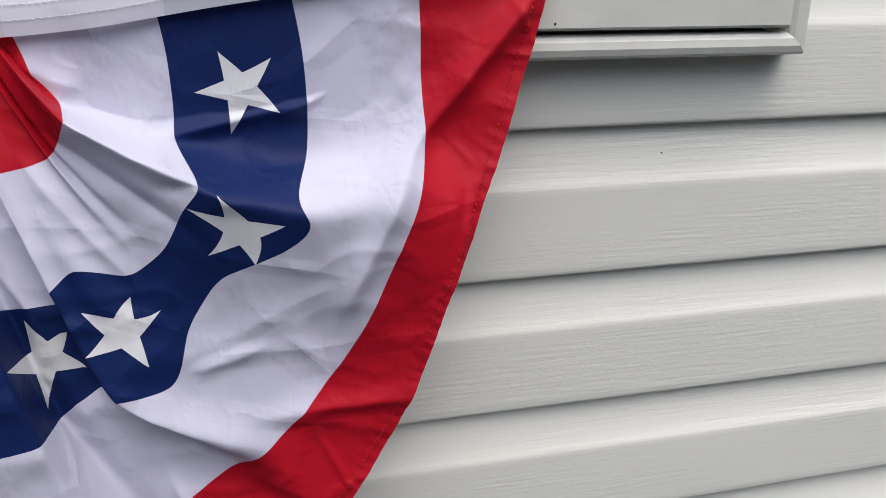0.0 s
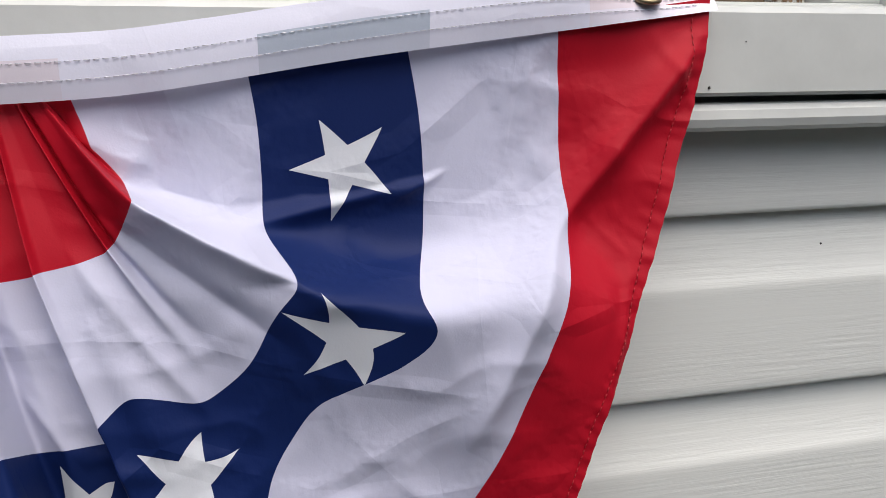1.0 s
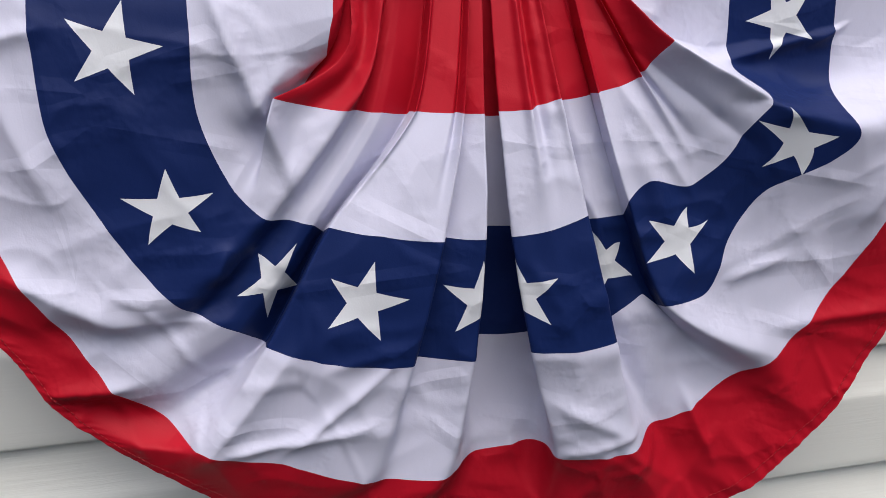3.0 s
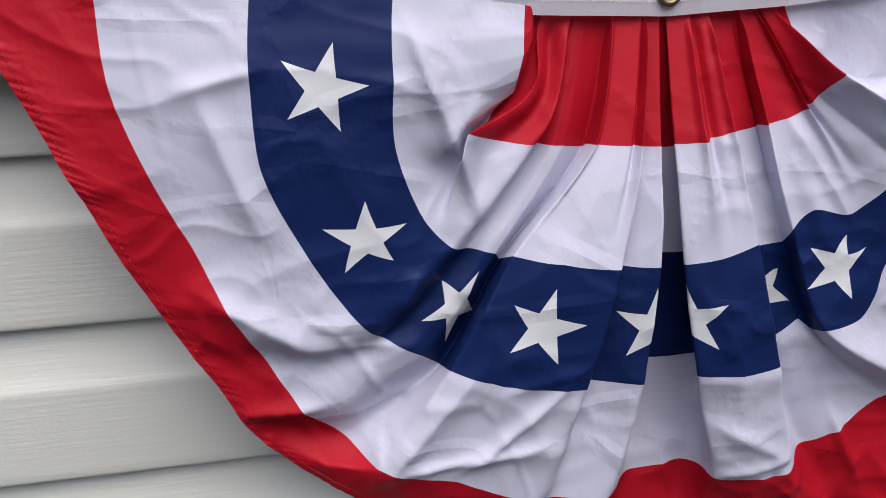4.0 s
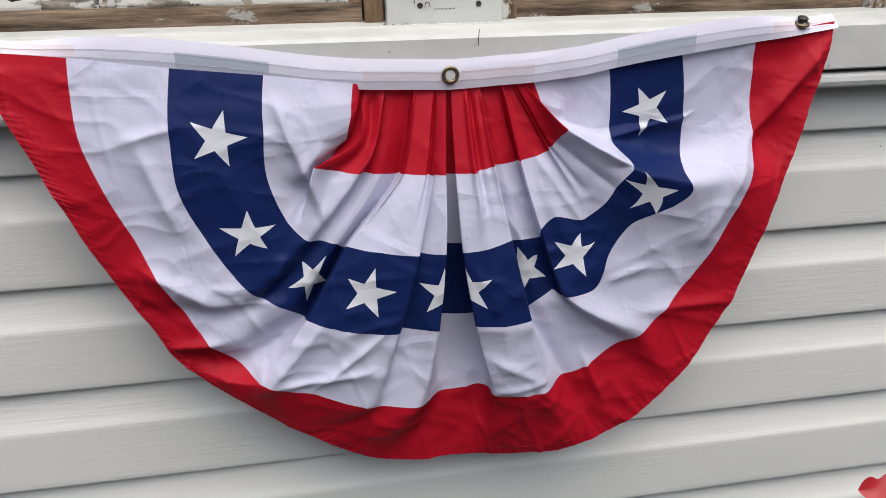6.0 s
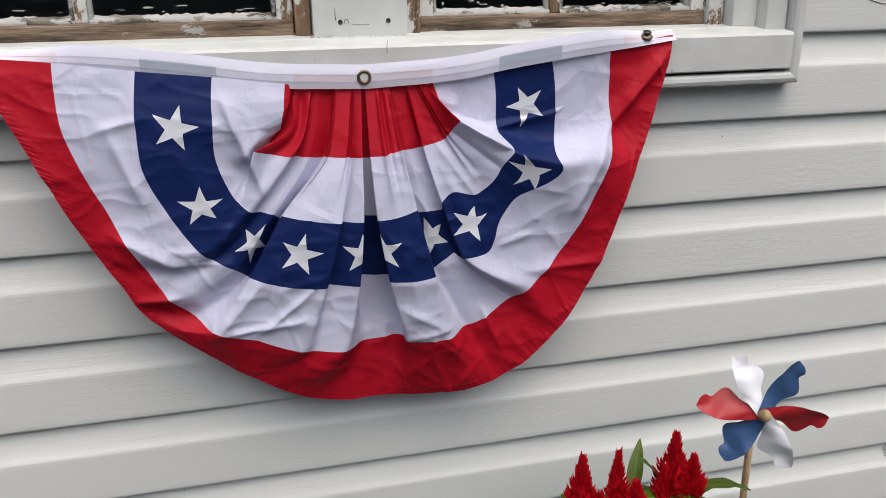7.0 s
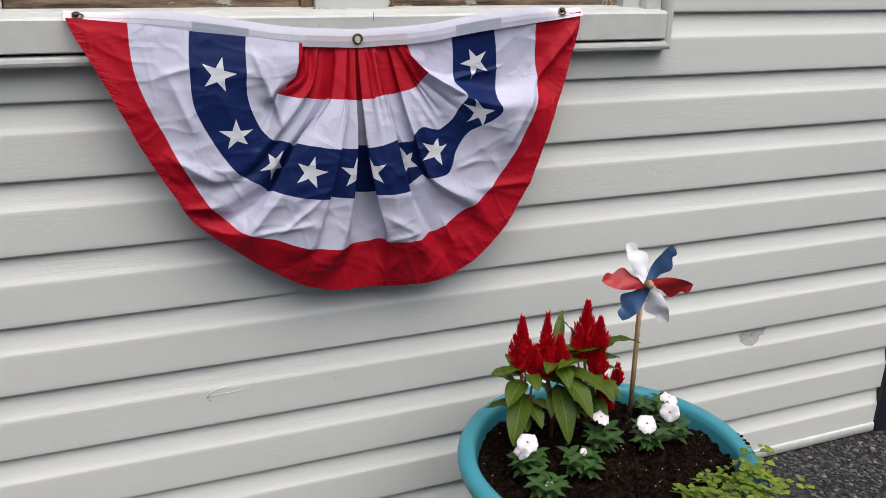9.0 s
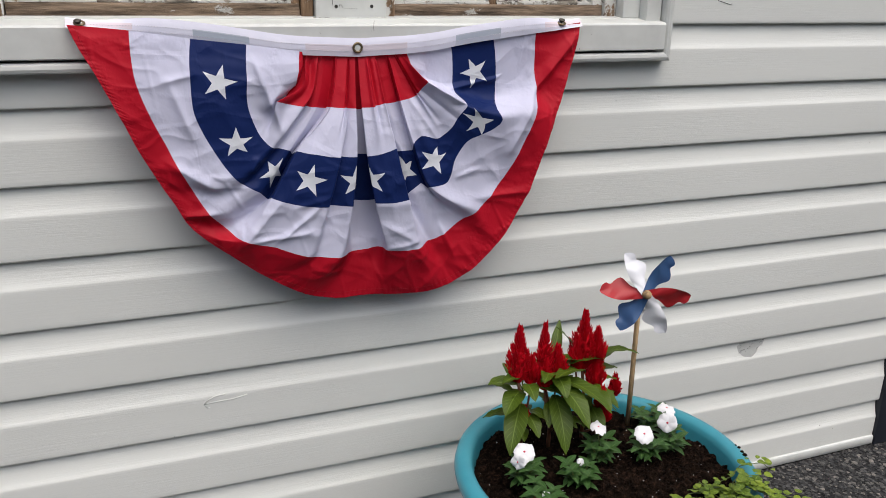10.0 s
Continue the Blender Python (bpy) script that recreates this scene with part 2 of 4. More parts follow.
WHITE_SEAM = ((0, -5.1, 0.1887), (14.5, 9.8, 0.1946), (26, 21.7, 0.2082), (37.5, 35.9, 0.2173), (45, 39.7, 0.2172), (50, 43.4, 0.2157), (56, 47.5, 0.2055),
              (62, 50.7, 0.2), (67, 53.9, 0.2043), (72, 52.5, 0.1935), (83.5, 62.5, 0.1806), (94, 76, 0.173), (96, 76.2, 0.1731), (106.5, 85.6, 0.169),
              (112.5, 85.7, 0.1709), (124, 100.5, 0.177), (129.5, 91.2, 0.169), (145, 110.3, 0.1668), (150, 110.2, 0.1824), (153, 114.1, 0.1846), (164, 120.5, 0.1967),
              (168, 121.5, 0.181), (175.5, 128.8, 0.1779), (183, 133.9, 0.2084), (190, 141.9, 0.213), (198.5, 150.6, 0.2089), (206, 156.4, 0.2143), (209, 158.2, 0.2001),
              (212, 160, 0.1901), (221.5, 170.9, 0.1824), (236, 184.8, 0.1763))
STAR_SEAM = ((0, -5.6, 0.2768), (14.5, 7.9, 0.284), (26, 16.8, 0.2927), (37.5, 28.8, 0.2928), (50, 42.9, 0.2972), (62, 50.9, 0.2885), (67, 55.5, 0.2939),
             (72, 54.5, 0.2844), (83.5, 64.8, 0.2732), (94, 75.5, 0.2631), (96, 75.8, 0.2616), (106.5, 85.2, 0.2582), (112.5, 84.6, 0.2573), (124, 100.7, 0.2648),
             (129.5, 93.5, 0.2541), (145, 107.8, 0.2633), (150, 108.2, 0.269), (153, 111.8, 0.2613), (157, 116.4, 0.2574), (164, 117.8, 0.2727), (168, 117.9, 0.2663),
             (175.5, 125.3, 0.2857), (183, 133, 0.2579), (190, 142.9, 0.2506), (198.5, 153.3, 0.285), (203, 156.6, 0.2877), (207, 158.5, 0.271), (212, 162.6, 0.2769),
             (221.5, 172.5, 0.2689), (236, 185.6, 0.2605))
PALE_SEAM = ((0, -6.3, 0.3677), (14.5, 4.9, 0.3652), (26, 13.4, 0.3578), (37.5, 21.9, 0.353), (49, 33, 0.3574), (60.5, 43.5, 0.3704), (70, 52.9, 0.3767),
             (74, 55, 0.3719), (83.5, 63.2, 0.3596), (95, 74.3, 0.3593), (106.5, 82.8, 0.3556), (110, 85.1, 0.3554), (126, 96.6, 0.3509), (129.5, 96.3, 0.3493),
             (145, 106.9, 0.3655), (152.5, 112.5, 0.3729), (164, 122.9, 0.3658), (175.5, 131, 0.3648), (187, 141.4, 0.3607), (198.5, 155, 0.3509), (210, 167, 0.3531),
             (221.5, 176.3, 0.3456), (236, 186.1, 0.3447))
RIM = ((0, -6.2, 0.455), (14.5, 2, 0.4216), (26, 8.2, 0.4071), (37.5, 14.5, 0.3975), (49, 27.2, 0.3937), (60.5, 36.4, 0.3977), (68, 42.3, 0.4091),
       (83.5, 55.3, 0.4096), (95, 65.6, 0.4216), (106.5, 75.5, 0.4387), (115, 83.2, 0.4453), (126, 92.9, 0.443), (145, 109.1, 0.47), (152.5, 114.8, 0.4688),
       (164, 124, 0.4543), (175.5, 133.4, 0.4366), (187, 143.7, 0.4165), (198.5, 152.9, 0.4014), (210, 163.6, 0.4011), (221.5, 174.6, 0.4128), (236, 186.5, 0.4402))
# how far the pleats stand out from the wall side, in metres
STAND = ((0, .012), (8, .026), (14.5, .030), (26, .030), (37.5, .028), (45, .030), (50, .034), (53.5, .014), (58, .026),
         (62, .026), (67, .004), (72, .040), (83.5, .047), (94, .050), (96, .034), (106.5, .046), (112.5, -.006), (124, -.006),
         (129.5, .046), (137, .053), (145, .050), (150, .004), (153, .012), (164, .006), (168, .028), (175.5, .022), (183, .024),
         (190, .030), (198.5, .040), (206, .046), (209, .020), (212, -.004), (221.5, -.009), (236, -.006))
# where the gathered edge enters the heading
GATHER = ((0, -.093), (26, -.090), (45, -.085), (50, -.0655), (62, -.055), (67, -.040), (72, -.036), (83.5, -.021), (94, -.012), (96, -.014), (106.5, -.003),
          (112.5, -.006), (124, .004), (129.5, .001), (145, .032), (150, .028), (153, .036), (164, .050), (168, .056), (183, .064), (198.5, .075), (236, .084))
# soft folds: from (x, z) to (x, z) below the middle of the hem, width, height
CREASES = ((-0.176, -0.013, -0.143, -0.110, 0.006, 0.009), (-0.162, -0.082, -0.138, -0.055, 0.012, 0.01), (-0.192, -0.186, -0.184, -0.166, 0.006, 0.005), (-0.154, -0.308, -0.090, -0.259, 0.005, 0.005),
           (-0.194, -0.308, -0.112, -0.299, 0.005, 0.005), (-0.121, -0.250, -0.075, -0.241, 0.006, 0.003), (0.039, -0.300, 0.089, -0.330, 0.008, 0.005), (0.046, -0.344, 0.101, -0.335, 0.005, 0.004),
           (0.121, -0.247, 0.218, -0.287, 0.018, 0.008), (0.184, -0.221, 0.221, -0.210, 0.005, 0.004), (0.234, -0.264, 0.332, -0.259, 0.009, 0.006), (0.156, -0.323, 0.179, -0.377, 0.006, 0.005),
           (0.168, -0.063, 0.251, -0.047, 0.007, 0.008))
CREASES += ((0.176, -0.087, 0.245, -0.085, 0.007, -0.006), (0.124, -0.046, 0.204, -0.092, 0.006, 0.007), (0.092, -0.077, 0.140, -0.145, 0.008, 0.006), (0.114, -0.061, 0.175, -0.110, 0.006, -0.005),
            (0.251, -0.052, 0.283, -0.036, 0.005, 0.004), (-0.311, -0.046, -0.286, -0.121, 0.008, 0.006), (-0.321, -0.033, -0.279, -0.024, 0.006, 0.004), (-0.321, -0.167, -0.254, -0.214, 0.01, 0.008),
            (-0.263, -0.210, -0.198, -0.214, 0.007, 0.006), (-0.305, -0.256, -0.258, -0.256, 0.007, 0.007), (-0.214, -0.312, -0.151, -0.241, 0.01, 0.007), (0.088, -0.014, 0.125, -0.030, 0.01, 0.006),
            (0.425, 0.030, 0.335, -0.075, 0.009, 0.011), (0.335, -0.075, 0.285, -0.175, 0.010, 0.008))
ROLLS = ((50, -1), (72, -1), (94, -1), (137, 1), (145, 1), (168, -1), (186, 1))


def bell(v, mid, wide):
    return math.exp(-((v - mid) / wide) ** 2)


STEP = 0.25
ALONG = np.arange(0, SPAN + STEP / 2, STEP)


def rounded(values, degrees):
    """A row of values along the cloth, its folds rounded over some degrees."""
    n = int(4 * degrees / STEP)
    w = np.exp(-(np.arange(-n, n + 1) * STEP / degrees) ** 2)
    ext = np.concatenate([2 * values[0] - values[n:0:-1], values, 2 * values[-1] - values[-2:-n - 2:-1]])
    return np.convolve(ext, w / w.sum(), "valid")


def hem_z(x):
    return 0.0485 * (abs(x) / 0.44) ** 1.15 - 0.005 * bell(abs(x), 0.12, 0.08)


def seam_curve(knots, soft, base, out, soft_out, puffs=()):
    """x, y and z of one seam all along the cloth; base and out: how far it stands off, evenly and by its pleats."""
    m, a, q = np.array(knots).T
    a, q = np.radians(np.interp(ALONG, m, a)), np.interp(ALONG, m, q)
    d = np.interp(ALONG, *np.array(STAND).T)
    for mid, wide, high in puffs:
        d = d + high * np.exp(-((ALONG - mid) / wide) ** 2)
    near = 0.005 * (np.exp(-ALONG / 3) + np.exp((ALONG - SPAN) / 3))
    # the outer thirds hang in round curves, the middle in pressed pleats
    loose = np.clip((64 - ALONG) / 8, 0, 1) + np.clip((ALONG - 168) / 8, 0, 1) if soft > 0.45 else 0 * ALONG

    def eased(v, degrees):
        return rounded(v, degrees) * (1 - loose) + rounded(v, max(2.2, degrees)) * loose
    return eased(-q * np.cos(a), soft), -base - eased(d, soft_out) * out, eased(-q * np.sin(a), soft) + near


GX = rounded(np.interp(ALONG, *np.array(GATHER).T), 0.6)
GY = 0.006 - 0.10 * rounded(np.interp(ALONG, *np.array(STAND).T), 0.6)
GZ = np.array([hem_z(x) + 0.003 for x in GX])
SEAMS = [(GX, GY, GZ),
         seam_curve(RED_SEAM, 0.45, 0, 0.55, 0.6, ((45, 3.0, 0.016), (33, 7, -0.030), (205, 5, 0.010))),
         seam_curve(WHITE_SEAM, 0.5, 0, 0.90, 0.7, ((176, 3, 0.010),)),
         seam_curve(STAR_SEAM, 0.6, 0, 1.0, 0.8),
         seam_curve(PALE_SEAM, 1.1, 0.006, 0.75, 1.6),
         seam_curve(RIM, 3.0, (0.012 + 0.016 * np.minimum(1, ALONG / 15)) * np.clip((SPAN - ALONG) / 30, 0, 1) * (1 - 0.75 * np.exp(-((ALONG - 118) / 45) ** 2)), 0.1, 5.0)]
CURVES = [[np.array(c) for c in axis] for axis in zip(*SEAMS)]


def hung(axis, m, r):
    """One coordinate at m degrees along the cloth and r bands out, eased from seam to seam."""
    f = min(len(ALONG) - 1.001, max(0.0, m / STEP))
    i, u = int(f), f - int(f)
    c = [v[i] + (v[i + 1] - v[i]) * u for v in CURVES[axis]]
    k = min(4, int(r))
    t = r - k
    p1, p2 = c[k], c[k + 1]
    s1 = 0.5 * (p2 - c[k - 1]) if k > 0 else p2 - p1
    s2 = 0.5 * (c[k + 2] - p1) if k < 4 else p2 - p1
    s1, s2 = (p2 - p1) + 0.6 * (s1 - p2 + p1), (p2 - p1) + 0.6 * (s2 - p2 + p1)
    return p1 + t * s1 + t * t * (3 * (p2 - p1) - 2 * s1 - s2) + t ** 3 * (s1 + s2 - 2 * (p2 - p1))


def crease(x, z):
    up = 0.0
    for x0, z0, x1, z1, wide, high in CREASES:
        dx, dz = x1 - x0, z1 - z0
        t = ((x - x0) * dx + (z - z0) * dz) / (dx * dx + dz * dz)
        if -0.4 < t < 1.4:
            off = ((x - x0) * dz - (z - z0) * dx) / math.hypot(dx, dz)
            end = smooth01((t + 0.35) / 0.6) * smooth01((1.35 - t) / 0.6)
            up += high * end * math.exp(-abs(off / wide) ** 1.5)
    return up


def cloth_at(m, r):
    """The cloth at m degrees along it, r bands out from the middle."""
    x, y, z = hung(0, m, r), hung(1, m, r), hung(2, m, r)
    free = smooth01((r - 0.15) / 0.9) * smooth01(m / 6) * smooth01((SPAN - m) / 6)
    if r < 1:
        x += 0.19 * bell(m, 44, 5) * r * r * (1 - r)
        z -= 0.004 * bell(m, 40, 12) * (1 - r)
    y -= 0.006 * noise.noise((x * 8, z * 7, 3.3)) * free
    y -= 0.0028 * noise.noise((x * 24 + 4, z * 14, 1.3 + m * 0.02)) * free
    for f, h in ((7, 0.0020), (17, 0.0011)):
        ridge = 1 - abs(noise.noise((x * f + z * f * 0.6, z * f * 1.2 - x * f * 0.4, f + m * 0.02))) * 3.4
        y -= h * max(0.0, ridge) ** 1.5 * free
    dist = noise.voronoi(Vector((x * 15 + z * 4, z * 9 - x * 3, 0.5 + m * 0.004)))[0]
    y -= 0.0018 * math.exp(-((dist[1] - dist[0]) / 0.08) ** 2) * smooth01(noise.noise((x * 6, z * 6, 11)) * 2 + 0.4) * free
    y -= crease(x, z) * free
    # pressed rolls where the pleats are sewn in
    sewn = smooth01(r / 0.25) * (1 - smooth01((r - 0.9) / 1.1))
    if sewn > 0:
        for fold, side in ROLLS:
            y -= sewn * (0.0045 * bell(m, fold, 1.1) - 0.005 * bell(m, fold + side * 2.6, 1.3))
    if r > 4.7:
        y -= 0.0003 * math.sin(m * 4.1 + 4 * noise.noise((m * 0.4, 0, 0))) * smooth01((r - 4.7) / 0.2)
    y = min(y, 0.02 - 0.016 * smooth01((z + 0.11) / 0.06))
    return FAN + Vector((x, y, z))


# the printed stars: turn of one point, place on the panel that shows it, narrowing and its direction
STARS = ((1, 14.5, 1.0, 0), (19, 37.5, 0.84, 90), (50, 59.5, 0.62, 140), (-2, 83.5, 1.0, 0), (12, 101.5, 1.0, 0), (28, 135, 1.0, 0), (47, 155, 0.85, 0),
         (8, 176, 1.0, 0), (5, 196, 1.0, 0), (41, 221.5, 1.0, 0))


def star_frame(k):
    turn, m, narrow, way = STARS[k]
    at = lambda mm, rr: np.array([hung(0, mm, rr), hung(2, mm, rr)])
    jac = np.stack([(at(m + 2, 2.5) - at(m - 2, 2.5)) / 4, (at(m, 2.85) - at(m, 2.15)) / 0.7], axis=1)
    w, c = radians(way), radians(turn)
    axis = np.array([math.cos(w), math.sin(w)])
    squeeze = np.eye(2) + (1 / narrow - 1) * np.outer(axis, axis)
    spin = np.array([[math.cos(c), math.sin(c)], [-math.sin(c), math.cos(c)]])
    return spin @ squeeze @ jac


STAR_FRAMES = [star_frame(k) for k in range(10)]


bunting = tagged(new("fan_bunting"), "red, white and blue pleated half-round cloth bunting with white stars", "bunting")
bunting.location = FAN


def cloth_ring(name, k, material, label):
    bm = bmesh.new()
    layer = bm.loops.layers.uv.new("cloth")
    ms = np.linspace(0, SPAN, 800)
    rs = np.linspace(k, k + 1, 36)
    uv = {}
    grid = []
    for m in ms:
        row = []
        for r in rs:
            v = bm.verts.new(cloth_at(float(m), float(r)) - FAN)
            uv[v] = (float(m), float(r))
            row.append(v)
        grid.append(row)
    for a, b in zip(grid, grid[1:]):
        for i in range(len(rs) - 1):
            f = bm.faces.new((a[i], b[i], b[i + 1], a[i + 1]))
            mid = (uv[a[i]][0] + uv[b[i]][0]) / 2
            cell = min(9, max(0, int((mid - 3) / 23)))
            for lp in f.loops:
                m, r = uv[lp.vert]
                lp[layer].uv = STAR_FRAMES[cell] @ np.array([m - (14.5 + 23 * cell), r - 2.5])
    return part(name, bm, material, bunting, label)


cloth_ring("inner_band", 0, CLOTH_RED, "pleated red cloth")
cloth_ring("white_band", 1, CLOTH_WHITE, "pleated white cloth")
cloth_ring("star_band", 2, CLOTH_BLUE, "navy cloth printed with white stars")
cloth_ring("white_band", 3, CLOTH_WHITE, "creased white cloth")
cloth_ring("outer_band", 4, CLOTH_RED, "red cloth with a stitched hem")


def hem_y(x):
    y = -0.004 - 0.003 * noise.noise((x * 12, 0, 5.0)) - 0.002 * noise.noise((x * 30, 2, 5.0))
    return y


def hem_h(x):
    return 0.031 - 0.009 * smooth01((abs(x) - 0.28) / 0.17)


def heading_point(x, t):
    """On the heading, t of its height up; near the tips it lies back on the sill."""
    h = hem_h(x)
    tip = smooth01((abs(x) - 0.33) / 0.1)
    z = hem_z(x) - 0.0008 + h * t * (1 - 0.35 * tip)
    y = hem_y(x) - 0.0022 * math.sin(math.pi * t) + 0.016 * tip * t
    return Vector((x, y, z))


def heading():
    bm = bmesh.new()
    ts = np.linspace(0, 1, 11)
    rows = [[bm.verts.new(heading_point(float(x), float(t))) for t in ts] for x in np.linspace(-0.455, 0.441, 260)]
    layer = bm.loops.layers.uv.new("heading")
    for a, b in zip(rows, rows[1:]):
        for i in range(10):
            f = bm.faces.new((a[i], b[i], b[i + 1], a[i + 1]))
            for lp in f.loops:
                c = lp.vert.co
                lp[layer].uv = (c.x, hem_h(c.x) * ts[i if lp.vert in (a[i], b[i]) else i + 1])
    return part("heading", bm, HEADING, bunting, "white doubled cloth heading with bands showing through")


heading()
for t in (0.30, 0.58):
    bm = bmesh.new()
    for x in np.arange(-0.445, 0.425, 0.0042):
        x = float(x)
        a, b = heading_point(x, t), heading_point(x + 0.0029, t)
        for p in (a, b):
            p.y -= 0.0006
        tube(bm, [a, (a + b) / 2 + Vector((0, -0.0002, 0)), b], 0.00028, 4)
    tagged(part("stitching", bm, THREAD, bunting, "row of pale machine stitches"), kind="stuff")

# rim stitching and rolled hem
bm = bmesh.new()
for m in np.arange(0.5, SPAN - 1, 0.62):
    a, b = cloth_at(float(m), 4.88) - FAN, cloth_at(float(m) + 0.4, 4.88) - FAN
    for p in (a, b):
        p.y -= 0.0008
    tube(bm, [a, b], 0.0003, 4)
tagged(part("stitching", bm, RED_THREAD, bunting, "red hem stitches"), kind="stuff")


def ring_mesh(outer, inner, thick):
    mid, wide = (outer + inner) / 2, (outer - inner) / 2
    prof = [(mid + wide * math.cos(math.tau * i / 10), thick * math.sin(math.tau * i / 10)) for i in range(11)]
    bm = lathe(prof, 40)
    bmesh.ops.rotate(bm, verts=bm.verts, matrix=Euler((radians(90), 0, 0)).to_matrix())
    bmesh.ops.remove_doubles(bm, verts=bm.verts, dist=1e-6)
    return bm


def eyelet(x, t, outer, lay=0.0):
    ob = part("grommet", ring_mesh(outer, outer * 0.56, 0.0016), BRASS, bunting, "aged brass grommet")
    p = heading_point(x, t)
    ob.matrix_local = Matrix.Translation(p + Vector((0, -0.0014, 0))) @ pose(0, 0, 0, lay)
    bm = lathe([(outer * 0.58, 0), (outer * 0.3, 0.0002), (0.0001, 0.0003)], 24)
    bmesh.ops.rotate(bm, verts=bm.verts, matrix=Euler((radians(90), 0, 0)).to_matrix())
    hole = part("grommet_hole", bm, TRIM, ob)
    return ob


eyelet(0.0, 0.5, 0.0093)
eyelet(-0.435, 0.60, 0.0088, -66)
eyelet(0.396, 0.66, 0.0088, -66)

# the rest of the wall round the window, and a room behind it
part("wall_upper", boxed(OPEN_R - 0.03, WALL_R, 0.02, 0.14, 1.09, 2.29), TRIM, wall, smooth=False)
part("wall_upper", boxed(WALL_L, OPEN_L, 0.02, 0.14, 1.09, 2.29), TRIM, wall, smooth=False)
part("wall_upper", boxed(OPEN_L, OPEN_R - 0.03, 0.02, 0.14, 2.03, 2.29), TRIM, wall, smooth=False)
# plain added room; its grey stands in for reflections on the glass
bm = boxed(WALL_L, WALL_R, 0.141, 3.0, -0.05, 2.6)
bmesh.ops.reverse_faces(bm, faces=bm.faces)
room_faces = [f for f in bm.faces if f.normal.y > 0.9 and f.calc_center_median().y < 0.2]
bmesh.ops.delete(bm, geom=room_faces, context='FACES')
tagged(part("room_wall", bm, GLASS_IN, smooth=False), "room behind the old window, its grey imitating reflections in the panes", "room", kind="structure")
tagged(part("roof_eave", boxed(WALL_L, WALL_R, -0.02, 3.0, 2.62, 2.72), TRIM, smooth=False), "white boxed eave above the wall", "eave", kind="structure")

# bottom starter strip of the siding
bm = sweep([(0.012, 0.034), (-0.004, 0.030), (-0.006, 0.026), (-0.006, 0.006), (-0.002, 0.002), (0.012, 0.002)], np.linspace(WALL_L, WALL_R, 40))
tagged(part("trim_base", bm, TRIM), "white starter strip at the foot of the siding", "trim", kind="structure")
# dark post at the end of the wall
bm = boxed(WALL_R + 0.002, WALL_R + 0.10, -0.01, 0.14, 0.0, 2.62, 0.004)
tagged(part("corner_post", bm, plain_trim("dark_post_paint", (0.02, 0.024, 0.035), 0.5)), "dark painted corner post", "post", kind="structure")

# ---- window ----
window = tagged(new("window_1"), "old wooden double window with peeling paint and a white clad sill", "window", kind="structure")
window.location = (0, 0.05, 1.16)


def wpart(name, bm, material, label="", smooth=False, parent=None):
    for v in bm.verts:
        v.co -= Vector((0, 0.05, 1.16))
    ob = part(name, bm, material, parent or window, label, smooth)
    return ob


SX0, SX1 = OPEN_L + 0.02, 0.6400
prof = [(0.09, 1.176), (0.03, 1.170), (-0.027, 1.162), (-0.0315, 1.1605), (-0.0335, 1.157), (-0.0335, 1.110), (-0.031, 1.108), (0.02, 1.108)]
bm = sweep(prof, np.linspace(SX0, SX1, 60), dy=lambda x, z: 0.0006 * noise.noise((x * 6, z * 10, 0)))
ends = [v for v in bm.verts if abs(v.co.x - SX1) < 1e-6]
ends.sort(key=lambda v: prof.index(min(prof, key=lambda p: abs(p[1] - v.co.z) + abs(p[0] - v.co.y))))
bm.faces.new(ends)
wpart("window_sill", bm, TRIM, "white metal-clad sill", False)
# moulded channel below the sill and up its side
chan = [(0.012, 1.1045), (-0.024, 1.1042), (-0.0285, 1.1030), (-0.0312, 1.0995), (-0.0322, 1.094), (-0.0305, 1.0892), (-0.026, 1.0866), (0.004, 1.086)]
bm = bmesh.new()
rows = []
for x, cut in [(OPEN_L, 0)] + [(float(v), 0) for v in np.linspace(OPEN_L + .05, 0.6, 40)] + [(0.642, 1)]:
    rows.append([bm.verts.new((x + (1.1045 - z) * cut, y, z)) for y, z in chan])
top = [bm.verts.new((0.642 + (1.1045 - z), y, 2.05)) for y, z in chan]
rows.append(top)
for a, b in zip(rows, rows[1:]):
    for i in range(len(chan) - 1):
        bm.faces.new((a[i], a[i + 1], b[i + 1], b[i]))
wpart("channel_trim", bm, TRIM, "white J-channel trim with a mitred corner", False)
# black strip that paints the shade in the gap below the sill
wpart("gap_shadow_strip", boxed(SX0, 0.640, 0.0, 0.02, 1.09, 1.16), MARK_AND_GAP_SHADE)
# casing and frame members
wpart("casing", boxed(0.606, 0.640, -0.012, 0.10, 1.160, 2.03, 0.002), TRIM, "white clad side casing")
wpart("casing", boxed(0.566, 0.6055, 0.012, 0.10, 1.168, 2.03, 0.002), TRIM)
wpart("casing", boxed(OPEN_L, OPEN_L + 0.07, -0.012, 0.10, 1.160, 2.03, 0.002), TRIM)
wpart("head_casing", boxed(OPEN_L, 0.64, -0.012, 0.10, 1.95, 2.03, 0.002), TRIM)
wpart("mullion_cover", boxed(-0.0545, 0.0735, 0.022, 0.10, 1.164, 1.95, 0.0015), TRIM, "white metal mullion cover with screw holes")
bm = bmesh.new()
rnd = random.Random(5)
for i in range(150):
    x = -0.058 + 0.136 * i / 150
    bmesh.ops.create_icosphere(bm, subdivisions=1, radius=rnd.uniform(.0012, .003), matrix=Matrix.Translation((x, 0.021 + rnd.uniform(-.002, .002), 1.1665 + rnd.uniform(-.0015, .0015))))
